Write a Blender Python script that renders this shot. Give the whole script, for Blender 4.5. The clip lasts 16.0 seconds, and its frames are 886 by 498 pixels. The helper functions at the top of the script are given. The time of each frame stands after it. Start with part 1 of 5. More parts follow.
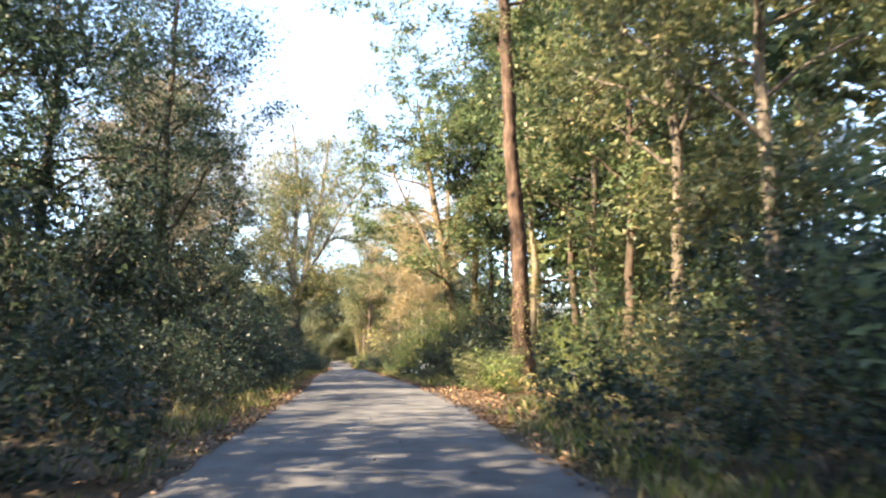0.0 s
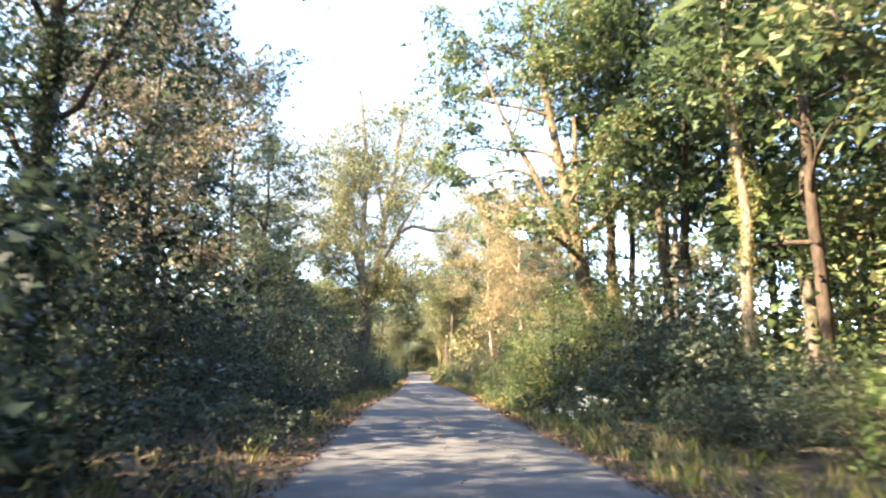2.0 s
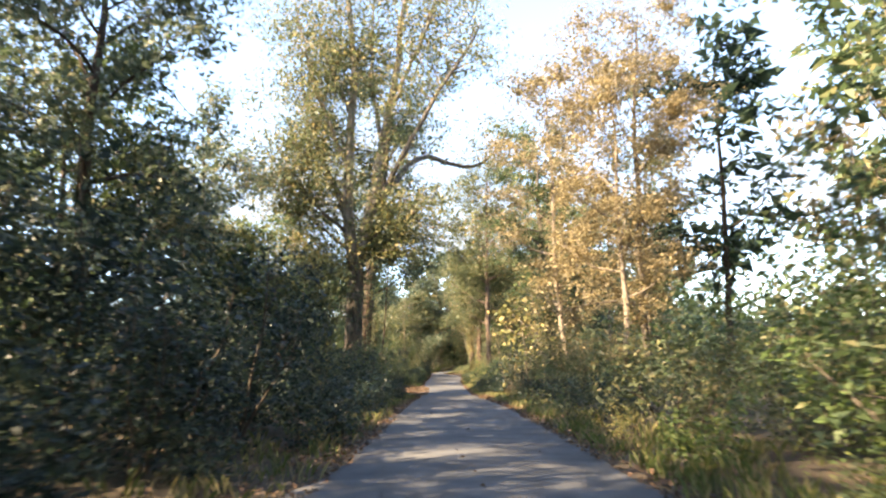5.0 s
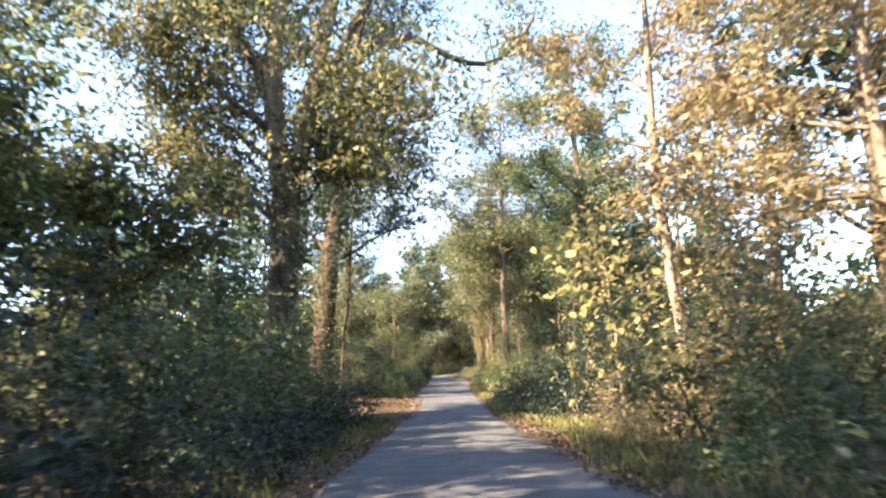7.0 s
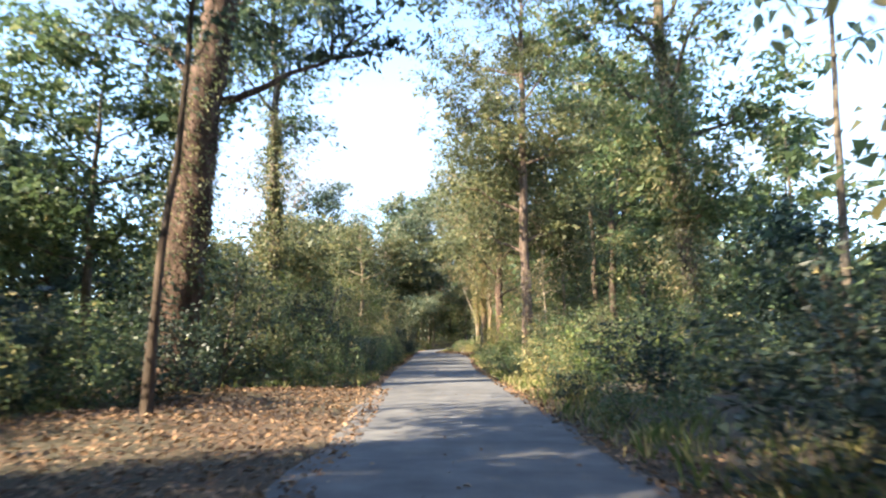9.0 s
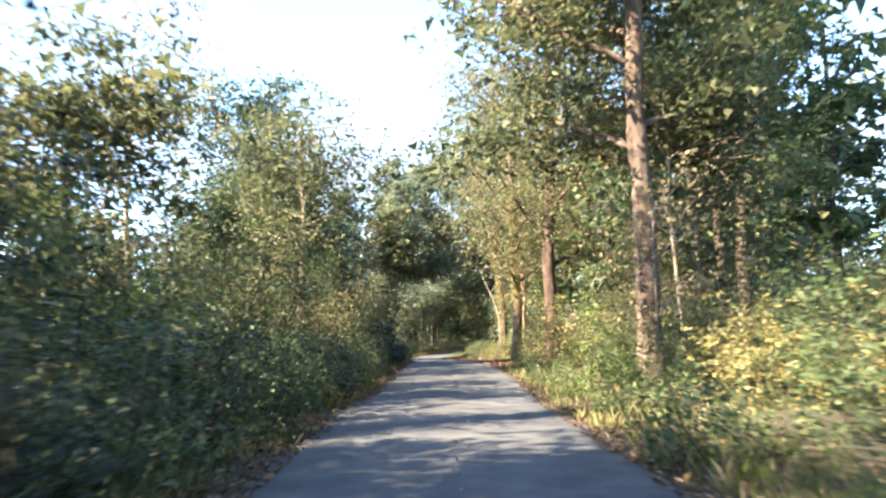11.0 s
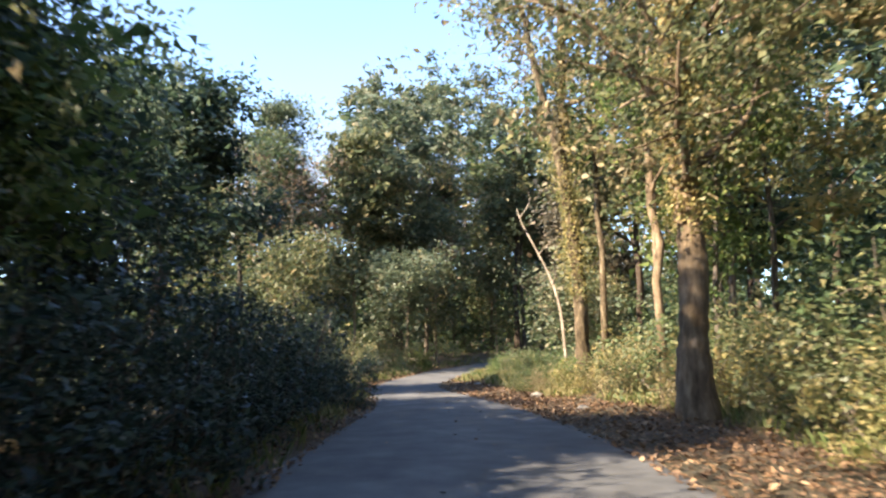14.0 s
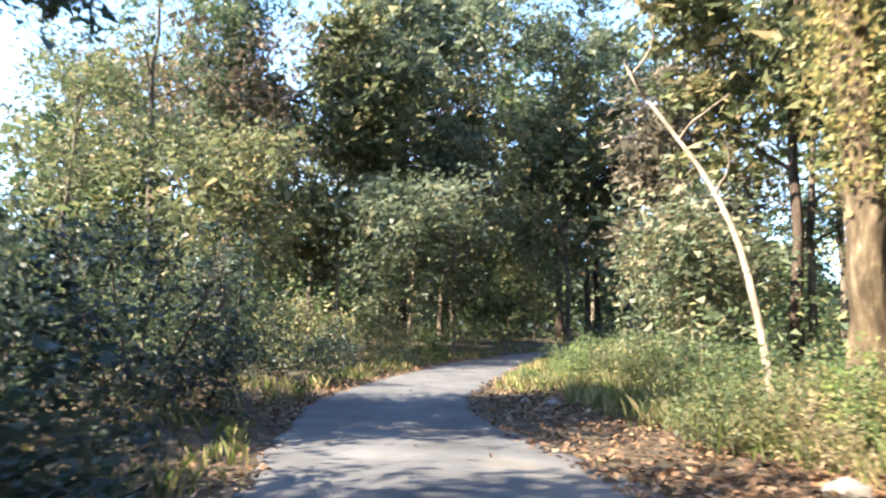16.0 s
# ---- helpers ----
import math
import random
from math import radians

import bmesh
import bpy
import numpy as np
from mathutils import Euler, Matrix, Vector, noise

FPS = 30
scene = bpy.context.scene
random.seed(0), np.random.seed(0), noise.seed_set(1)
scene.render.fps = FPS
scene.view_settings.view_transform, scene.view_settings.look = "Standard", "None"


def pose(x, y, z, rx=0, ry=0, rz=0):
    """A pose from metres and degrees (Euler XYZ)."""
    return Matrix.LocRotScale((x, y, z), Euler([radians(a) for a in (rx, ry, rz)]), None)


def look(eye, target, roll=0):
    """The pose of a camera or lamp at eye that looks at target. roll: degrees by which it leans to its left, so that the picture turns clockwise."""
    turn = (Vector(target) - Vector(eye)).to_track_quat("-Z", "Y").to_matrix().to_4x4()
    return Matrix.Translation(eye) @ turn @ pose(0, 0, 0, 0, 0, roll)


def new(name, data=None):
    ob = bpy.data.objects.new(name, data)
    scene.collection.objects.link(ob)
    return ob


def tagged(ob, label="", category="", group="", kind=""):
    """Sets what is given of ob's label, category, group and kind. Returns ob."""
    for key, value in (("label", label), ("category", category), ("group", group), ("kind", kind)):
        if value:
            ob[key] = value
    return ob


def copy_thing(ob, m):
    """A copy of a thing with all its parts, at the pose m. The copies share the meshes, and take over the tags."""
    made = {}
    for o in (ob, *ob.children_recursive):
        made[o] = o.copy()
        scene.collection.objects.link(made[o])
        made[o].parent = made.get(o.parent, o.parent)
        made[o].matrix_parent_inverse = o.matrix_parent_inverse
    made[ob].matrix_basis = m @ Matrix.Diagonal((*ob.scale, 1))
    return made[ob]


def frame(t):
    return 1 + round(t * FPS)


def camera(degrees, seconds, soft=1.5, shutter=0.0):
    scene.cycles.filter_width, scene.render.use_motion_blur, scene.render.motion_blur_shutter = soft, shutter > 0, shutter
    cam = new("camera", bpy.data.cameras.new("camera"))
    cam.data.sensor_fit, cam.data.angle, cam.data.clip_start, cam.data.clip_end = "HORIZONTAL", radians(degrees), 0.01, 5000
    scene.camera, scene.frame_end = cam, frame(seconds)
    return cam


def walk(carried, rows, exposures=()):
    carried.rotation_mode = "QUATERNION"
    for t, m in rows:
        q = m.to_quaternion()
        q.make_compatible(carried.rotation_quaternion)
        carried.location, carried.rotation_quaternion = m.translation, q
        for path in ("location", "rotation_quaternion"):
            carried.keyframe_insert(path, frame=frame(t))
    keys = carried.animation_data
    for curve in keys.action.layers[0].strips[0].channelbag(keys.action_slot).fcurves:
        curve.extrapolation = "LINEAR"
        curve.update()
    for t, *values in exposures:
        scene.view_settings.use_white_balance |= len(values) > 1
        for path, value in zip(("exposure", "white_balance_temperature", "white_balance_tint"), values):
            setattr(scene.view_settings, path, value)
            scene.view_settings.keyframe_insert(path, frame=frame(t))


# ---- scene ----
cam = camera(62.7, 16.0, soft=2.25, shutter=0.3)
SUN_STRENGTH, SKY_STRENGTH = 4.8, 0.15
EXPOSURES = [(0.0, 2.92, 7600, 12), (1.5, 2.95, 7400, 12), (2.0, 3.35, 7400, 12), (2.5, 2.75, 7500, 12), (3.0, 2.75, 7600, 12), (4.0, 2.75, 8200, 12), (7.0, 2.85, 7200, 12), (8.0, 2.85, 7500, 12),
             (9.2, 2.65, 6700, 8), (11.3, 3.0, 6700, 8), (12.2, 2.62, 6600, 8), (13.4, 2.25, 6400, 10), (14.0, 2.4, 6700, 11), (15.0, 2.5, 6400, 9), (15.5, 2.75, 6300, 9), (16.0, 2.9, 6300, 10)]
PATH = [
    (0, (4.551, -0.675, 1.7), (4.746, 1.296, 1.982), 0.1),
    (0.5, (4.572, 3.852, 1.765), (4.718, 5.826, 2.051), -0.1),
    (1, (4.396, 8.241, 1.823), (4.487, 10.218, 2.109), 0.2),
    (1.5, (4.266, 12.408, 1.828), (4.295, 14.387, 2.12), 0.4),
    (2, (4.158, 16.955, 1.84), (4.134, 18.931, 2.147), 0.6),
    (2.5, (3.874, 21.34, 1.809), (3.841, 23.315, 2.124), 0.6),
    (3, (3.758, 25.916, 1.76), (3.709, 27.891, 2.069), -0.1),
    (3.5, (3.66, 30.322, 1.784), (3.589, 32.298, 2.083), 0.1),
    (4, (3.394, 35.118, 1.703), (3.321, 37.093, 2.007), -0.2),
    (4.2, (3.307, 37.23, 1.729), (3.233, 39.207, 2.026), -0.2),
    (6.3, (2.737, 59.685, 1.345), (2.621, 61.656, 1.666), -1.8),
    (6.5, (2.616, 61.804, 1.379), (2.503, 63.775, 1.7), -1.6),
    (7, (2.281, 67.04, 1.358), (2.185, 69.013, 1.668), -1.5),
    (7.5, (1.952, 72.372, 1.284), (1.871, 74.349, 1.579), -1.0),
    (8, (1.581, 77.583, 1.203), (1.509, 79.564, 1.471), -0.8),
    (8.5, (1.413, 82.845, 0.917), (1.344, 84.827, 1.175), -0.8),
    (9, (1.089, 88.233, 0.677), (1.021, 90.216, 0.928), -0.8),
    (9.2, (1.019, 90.518, 0.675), (0.945, 92.502, 0.92), -1.1),
    (11.3, (-0.304, 114.372, 0.662), (-0.382, 116.354, 0.919), -0.9),
    (11.5, (-0.394, 116.555, 0.698), (-0.475, 118.537, 0.95), -0.9),
    (12, (-0.547, 121.446, 0.677), (-0.626, 123.428, 0.932), -0.1),
    (12.5, (-0.857, 125.471, 0.579), (-0.933, 127.452, 0.845), -0.7),
    (13, (-1.003, 130.205, 0.613), (-1.081, 132.186, 0.875), -1.5),
    (13.5, (-1.263, 135.005, 0.803), (-1.337, 136.987, 1.065), -0.9),
    (14, (-1.444, 139.054, 0.885), (-1.516, 141.035, 1.153), -0.6),
    (14.5, (-1.682, 143.074, 0.925), (-1.756, 145.054, 1.196), -0.4),
    (15, (-1.824, 147.124, 0.895), (-1.909, 149.103, 1.17), -1.0),
    (15.5, (-2.154, 150.703, 0.805), (-2.245, 152.683, 1.067), 0.3),
    (16, (-2.342, 153.582, 0.627), (-2.458, 155.565, 0.859), 1.5),
]

walk(cam, [(t, look(eye, target, roll)) for t, eye, target, roll in PATH], exposures=EXPOSURES)

# ---- light ----
SUN_DIR = Vector((-0.71, -0.42, 0.63)).normalized()      # towards the sun: low, from the left and behind
world = bpy.data.worlds.new("sky_world")
scene.world = world
world.use_nodes = True
wn, wl = world.node_tree.nodes, world.node_tree.links
wn.clear()
w_out = wn.new("ShaderNodeOutputWorld")
w_bg = wn.new("ShaderNodeBackground")
w_sky = wn.new("ShaderNodeTexSky")
w_sky.sky_type = "NISHITA"
w_sky.sun_disc = False
w_sky.sun_elevation = math.asin(SUN_DIR.z)
w_sky.sun_rotation = math.atan2(SUN_DIR.x, SUN_DIR.y)
w_sky.air_density, w_sky.dust_density, w_sky.ozone_density = 0.75, 0.15, 3.0
w_co = wn.new("ShaderNodeTexCoord")
w_map = wn.new("ShaderNodeMapping")
w_map.inputs["Scale"].default_value = (1.0, 1.0, 2.6)
w_noise = wn.new("ShaderNodeTexNoise")
w_noise.inputs["Scale"].default_value = 1.7
w_noise.inputs["Detail"].default_value = 7.0
w_noise.inputs["Roughness"].default_value = 0.55
w_ramp = wn.new("ShaderNodeValToRGB")
w_ramp.color_ramp.elements[0].position, w_ramp.color_ramp.elements[1].position = 0.53, 0.72
w_sep = wn.new("ShaderNodeSeparateXYZ")
w_low = wn.new("ShaderNodeMapRange")                      # cloud banks thin out with height
for key, value in (("From Min", 0.14), ("From Max", 0.46), ("To Min", 1.0), ("To Max", 0.0)):
    w_low.inputs[key].default_value = value
w_cover = wn.new("ShaderNodeMath")
w_cover.operation = "MULTIPLY"
w_mix = wn.new("ShaderNodeMixRGB")
w_mix.inputs["Color2"].default_value = (1.05, 1.06, 1.08, 1)
wl.new(w_co.outputs["Generated"], w_map.inputs["Vector"])
wl.new(w_map.outputs["Vector"], w_noise.inputs["Vector"])
wl.new(w_noise.outputs["Fac"], w_ramp.inputs["Fac"])
wl.new(w_co.outputs["Generated"], w_sep.inputs["Vector"])
wl.new(w_sep.outputs["Z"], w_low.inputs["Value"])
wl.new(w_ramp.outputs["Color"], w_cover.inputs[0])
wl.new(w_low.outputs["Result"], w_cover.inputs[1])
wl.new(w_cover.outputs[0], w_mix.inputs["Fac"])
wl.new(w_sky.outputs["Color"], w_mix.inputs["Color1"])
wl.new(w_mix.outputs["Color"], w_bg.inputs["Color"])
w_bg.inputs["Strength"].default_value = SKY_STRENGTH
wl.new(w_bg.outputs["Background"], w_out.inputs["Surface"])
sun = new("sun", bpy.data.lights.new("sun", "SUN"))
sun.data.energy, sun.data.angle, sun.data.color = SUN_STRENGTH, radians(0.6), (1.0, 0.87, 0.68)
sun.rotation_mode = "QUATERNION"
sun.rotation_quaternion = SUN_DIR.to_track_quat("Z", "Y")


# ---- materials ----
def base_material(name):
    m = bpy.data.materials.new(name)
    m.use_nodes = True
    n, l = m.node_tree.nodes, m.node_tree.links
    return m, n, l, n["Principled BSDF"], n["Material Output"]


def ramp_node(n, stops):
    r = n.new("ShaderNodeValToRGB")
    e = r.color_ramp.elements
    while len(e) < len(stops):
        e.new(0.5)
    for k, (p, c) in enumerate(stops):
        e[k].position, e[k].color = p, (*c, 1)
    return r


def noise_node(n, l, scale, detail=5, rough=0.6, coords="Object", stretch=None):
    tc = n.new("ShaderNodeTexCoord")
    t = n.new("ShaderNodeTexNoise")
    t.inputs["Scale"].default_value, t.inputs["Detail"].default_value, t.inputs["Roughness"].default_value = scale, detail, rough
    if stretch:
        mp = n.new("ShaderNodeMapping")
        mp.inputs["Scale"].default_value = stretch
        l.new(tc.outputs[coords], mp.inputs["Vector"])
        l.new(mp.outputs["Vector"], t.inputs["Vector"])
    else:
        l.new(tc.outputs[coords], t.inputs["Vector"])
    return t


def leaf_material(name, stops, through_share=0.38, rough=0.5, patch=0.7):
    """Leaves: each one its own tone out of the ramp, with slow drifts of tone through the crown and light passing through the blade."""
    m, n, l, p, out = base_material(name)
    geo = n.new("ShaderNodeNewGeometry")
    info = n.new("ShaderNodeObjectInfo")
    drift = noise_node(n, l, 0.45, 3, 0.6)
    a = n.new("ShaderNodeMath")
    a.operation = "MULTIPLY_ADD"
    l.new(drift.outputs["Fac"], a.inputs[0])
    a.inputs[1].default_value, a.inputs[2].default_value = patch * 1.6, -patch * 0.8
    b = n.new("ShaderNodeMath")
    l.new(a.outputs[0], b.inputs[0])
    l.new(geo.outputs["Random Per Island"], b.inputs[1])
    c = n.new("ShaderNodeMath")
    c.operation = "MULTIPLY_ADD"
    l.new(info.outputs["Random"], c.inputs[0])
    c.inputs[1].default_value, = (0.3,)
    l.new(b.outputs[0], c.inputs[2])
    d = n.new("ShaderNodeMath")
    d.operation = "SUBTRACT"
    l.new(c.outputs[0], d.inputs[0])
    d.inputs[1].default_value = 0.15
    r = ramp_node(n, stops)
    l.new(d.outputs[0], r.inputs["Fac"])
    p.inputs["Roughness"].default_value = rough
    p.inputs["Specular IOR Level"].default_value = 0.33
    l.new(r.outputs["Color"], p.inputs["Base Color"])
    tr = n.new("ShaderNodeBsdfTranslucent")
    hs = n.new("ShaderNodeHueSaturation")
    hs.inputs["Saturation"].default_value, hs.inputs["Value"].default_value = 1.0, 1.35
    l.new(r.outputs["Color"], hs.inputs["Color"])
    l.new(hs.outputs["Color"], tr.inputs["Color"])
    mx = n.new("ShaderNodeMixShader")
    mx.inputs["Fac"].default_value = through_share
    l.new(p.outputs[0], mx.inputs[1])
    l.new(tr.outputs[0], mx.inputs[2])
    l.new(mx.outputs[0], out.inputs["Surface"])
    return m


LEAF = {
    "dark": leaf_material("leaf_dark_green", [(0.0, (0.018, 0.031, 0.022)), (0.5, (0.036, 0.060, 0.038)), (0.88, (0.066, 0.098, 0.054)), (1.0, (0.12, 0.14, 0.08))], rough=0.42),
    # the dark green again, darkened so the colour itself carries the bushes' shade
    "shade": leaf_material("leaf_shade_darkened", [(0.0, (0.012, 0.021, 0.016)), (0.5, (0.025, 0.041, 0.028)), (0.88, (0.047, 0.068, 0.040)), (1.0, (0.09, 0.10, 0.06))], rough=0.42),
    "green": leaf_material("leaf_mid_green", [(0.0, (0.037, 0.060, 0.028)), (0.45, (0.078, 0.115, 0.048)), (0.8, (0.13, 0.162, 0.068)), (1.0, (0.24, 0.215, 0.10))]),
    "fresh": leaf_material("leaf_fresh_green", [(0.0, (0.05, 0.08, 0.024)), (0.5, (0.108, 0.158, 0.048)), (1.0, (0.23, 0.245, 0.08))], 0.42),
    "sage": leaf_material("leaf_grey_green", [(0.0, (0.050, 0.068, 0.040)), (0.5, (0.100, 0.125, 0.072)), (0.85, (0.165, 0.180, 0.11)), (1.0, (0.24, 0.21, 0.13))]),
    "olive": leaf_material("leaf_olive", [(0.0, (0.054, 0.068, 0.032)), (0.45, (0.112, 0.126, 0.058)), (0.82, (0.19, 0.180, 0.085)), (1.0, (0.30, 0.23, 0.12))]),
    "yellow": leaf_material("leaf_yellowing", [(0.0, (0.11, 0.125, 0.045)), (0.4, (0.205, 0.190, 0.072)), (0.75, (0.33, 0.265, 0.105)), (1.0, (0.44, 0.325, 0.145))], 0.42),
    "dry": leaf_material("leaf_dry_tan", [(0.0, (0.09, 0.08, 0.045)), (0.35, (0.185, 0.150, 0.085)), (0.7, (0.265, 0.208, 0.108)), (1.0, (0.36, 0.28, 0.155))], 0.4),
    "umber": leaf_material("leaf_withered_umber", [(0.0, (0.065, 0.060, 0.042)), (0.5, (0.145, 0.125, 0.088)), (0.8, (0.22, 0.185, 0.13)), (1.0, (0.32, 0.25, 0.17))], 0.3),
    "rust": leaf_material("leaf_rust_dry", [(0.0, (0.08, 0.06, 0.04)), (0.5, (0.18, 0.13, 0.085)), (1.0, (0.31, 0.22, 0.14))], 0.3),
    "pale": leaf_material("leaf_pale_grey_green", [(0.0, (0.07, 0.10, 0.06)), (0.5, (0.14, 0.18, 0.10)), (1.0, (0.28, 0.30, 0.18))], 0.35),
}
LITTER = leaf_material("fallen_leaves", [(0.0, (0.045, 0.027, 0.017)), (0.4, (0.115, 0.066, 0.037)), (0.75, (0.20, 0.115, 0.060)), (1.0, (0.33, 0.22, 0.13))], 0.08, 0.7, 0.5)
PETAL = leaf_material("white_petals", [(0.0, (0.62, 0.60, 0.56)), (1.0, (0.82, 0.81, 0.78))], 0.25, 0.6, 0.4)
GRASS = leaf_material("grass_blades", [(0.0, (0.05, 0.08, 0.02)), (0.45, (0.12, 0.145, 0.04)), (0.75, (0.20, 0.175, 0.075)), (1.0, (0.32, 0.26, 0.13))], 0.35, 0.55, 0.9)


def bark_material(name, dark, mid, light, scale=5.0, patch=0.55):
    m, n, l, p, out = base_material(name)
    grain = noise_node(n, l, scale, 8, 0.7, "Object", (1.0, 1.0, 0.22))
    blot = noise_node(n, l, 0.9, 4, 0.65)
    r1 = ramp_node(n, [(0.30, dark), (0.52, mid), (0.72, light)])
    l.new(grain.outputs["Fac"], r1.inputs["Fac"])
    r2 = ramp_node(n, [(0.40, (0.55, 0.52, 0.47)), (0.62, (1.15, 1.1, 1.05))])
    l.new(blot.outputs["Fac"], r2.inputs["Fac"])
    mul = n.new("ShaderNodeMixRGB")
    mul.blend_type = "MULTIPLY"
    mul.inputs["Fac"].default_value = patch
    l.new(r1.outputs["Color"], mul.inputs["Color1"])
    l.new(r2.outputs["Color"], mul.inputs["Color2"])
    l.new(mul.outputs["Color"], p.inputs["Base Color"])
    p.inputs["Roughness"].default_value = 0.9
    p.inputs["Specular IOR Level"].default_value = 0.15
    bump = n.new("ShaderNodeBump")
    bump.inputs["Strength"].default_value, bump.inputs["Distance"].default_value = 0.9, 0.05
    l.new(grain.outputs["Fac"], bump.inputs["Height"])
    l.new(bump.outputs["Normal"], p.inputs["Normal"])
    return m


BARK = {
    "grey": bark_material("bark_grey_brown", (0.035, 0.028, 0.022), (0.12, 0.100, 0.080), (0.25, 0.21, 0.17)),
    "red": bark_material("bark_reddish", (0.045, 0.032, 0.026), (0.155, 0.112, 0.088), (0.32, 0.245, 0.195), 5.5),
    "umber": bark_material("bark_red_brown", (0.02, 0.015, 0.012), (0.078, 0.052, 0.040), (0.20, 0.135, 0.105), 4.5, 0.8),
    "dark": bark_material("bark_dark", (0.022, 0.018, 0.014), (0.07, 0.052, 0.04), (0.14, 0.105, 0.08)),
    "ash": bark_material("bark_ash_grey", (0.11, 0.09, 0.07), (0.25, 0.205, 0.16), (0.40, 0.34, 0.28), 3.5, 0.75),
    "mossy": bark_material("bark_mossy_brown", (0.026, 0.020, 0.015), (0.12, 0.092, 0.06), (0.31, 0.25, 0.17), 11.0, 0.9),
    "tan": bark_material("bark_tan_fluted", (0.05, 0.036, 0.024), (0.19, 0.14, 0.092), (0.38, 0.29, 0.195), 7.0, 0.8),
    "pale": bark_material("bark_pale", (0.17, 0.135, 0.10), (0.38, 0.31, 0.24), (0.58, 0.50, 0.41), 3.5, 0.7),
}


def asphalt_material():
    m, n, l, p, out = base_material("worn_asphalt")
    fine = noise_node(n, l, 55, 3, 0.7)
    mid = noise_node(n, l, 1.6, 6, 0.6)
    wide = noise_node(n, l, 0.22, 4, 0.55)
    streak = noise_node(n, l, 1.0, 5, 0.6, "Object", (1.1, 0.08, 1))
    r = ramp_node(n, [(0.25, (0.05, 0.05, 0.052)), (0.55, (0.092, 0.091, 0.092)), (0.85, (0.15, 0.147, 0.143))])
    s1 = n.new("ShaderNodeMath")
    s1.operation = "MULTIPLY_ADD"
    l.new(fine.outputs["Fac"], s1.inputs[0])
    s1.inputs[1].default_value = 0.35
    l.new(mid.outputs["Fac"], s1.inputs[2])
    s2 = n.new("ShaderNodeMath")
    s2.operation = "MULTIPLY_ADD"
    l.new(wide.outputs["Fac"], s2.inputs[0])
    s2.inputs[1].default_value = 0.5
    l.new(s1.outputs[0], s2.inputs[2])
    s3 = n.new("ShaderNodeMath")
    s3.operation = "MULTIPLY_ADD"
    l.new(streak.outputs["Fac"], s3.inputs[0])
    s3.inputs[1].default_value = 0.4
    l.new(s2.outputs[0], s3.inputs[2])
    s4 = n.new("ShaderNodeMath")
    s4.operation = "SUBTRACT"
    l.new(s3.outputs[0], s4.inputs[0])
    s4.inputs[1].default_value = 0.60
    l.new(s4.outputs[0], r.inputs["Fac"])
    # dust and crumbled leaf drifts on the tar
    dust = noise_node(n, l, 0.7, 7, 0.7)
    dr = ramp_node(n, [(0.56, (0, 0, 0)), (0.74, (0.6, 0.6, 0.6))])
    l.new(dust.outputs["Fac"], dr.inputs["Fac"])
    mx = n.new("ShaderNodeMixRGB")
    mx.inputs["Color2"].default_value = (0.15, 0.125, 0.095, 1)
    l.new(dr.outputs["Color"], mx.inputs["Fac"])
    l.new(r.outputs["Color"], mx.inputs["Color1"])
    l.new(mx.outputs["Color"], p.inputs["Base Color"])
    p.inputs["Roughness"].default_value = 0.82
    p.inputs["Specular IOR Level"].default_value = 0.3
    bump = n.new("ShaderNodeBump")
    bump.inputs["Strength"].default_value, bump.inputs["Distance"].default_value = 0.5, 0.012
    l.new(fine.outputs["Fac"], bump.inputs["Height"])
    l.new(bump.outputs["Normal"], p.inputs["Normal"])
    return m


def soil_material():
    m, n, l, p, out = base_material("forest_soil")
    a = noise_node(n, l, 9, 8, 0.75)
    b = noise_node(n, l, 0.35, 5, 0.6)
    r = ramp_node(n, [(0.30, (0.024, 0.018, 0.012)), (0.5, (0.066, 0.043, 0.025)), (0.7, (0.14, 0.085, 0.047))])
    l.new(a.outputs["Fac"], r.inputs["Fac"])
    r2 = ramp_node(n, [(0.42, (0.032, 0.040, 0.016)), (0.60, (0.09, 0.060, 0.033))])
    l.new(b.outputs["Fac"], r2.inputs["Fac"])
    mx = n.new("ShaderNodeMixRGB")
    mx.inputs["Fac"].default_value = 0.4
    l.new(r.outputs["Color"], mx.inputs["Color1"])
    l.new(r2.outputs["Color"], mx.inputs["Color2"])
    l.new(mx.outputs["Color"], p.inputs["Base Color"])
    p.inputs["Roughness"].default_value = 0.95
    bump = n.new("ShaderNodeBump")
    bump.inputs["Strength"].default_value, bump.inputs["Distance"].default_value = 0.8, 0.06
    l.new(a.outputs["Fac"], bump.inputs["Height"])
    l.new(bump.outputs["Normal"], p.inputs["Normal"])
    return m


def stone_material():
    m, n, l, p, out = base_material("grey_stone")
    a = noise_node(n, l, 6, 7, 0.7)
    r = ramp_node(n, [(0.3, (0.09, 0.08, 0.068)), (0.7, (0.26, 0.235, 0.20))])
    l.new(a.outputs["Fac"], r.inputs["Fac"])
    l.new(r.outputs["Color"], p.inputs["Base Color"])
    p.inputs["Roughness"].default_value = 0.9
    return m


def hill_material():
    m, n, l, p, out = base_material("wooded_hill_haze_tint")
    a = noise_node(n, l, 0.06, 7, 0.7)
    # blue-grey instead of leaf green: distance haze put into the colour
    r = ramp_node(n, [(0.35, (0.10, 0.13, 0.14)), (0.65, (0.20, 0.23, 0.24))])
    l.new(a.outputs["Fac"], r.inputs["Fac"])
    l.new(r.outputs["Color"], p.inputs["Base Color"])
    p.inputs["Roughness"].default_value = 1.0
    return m


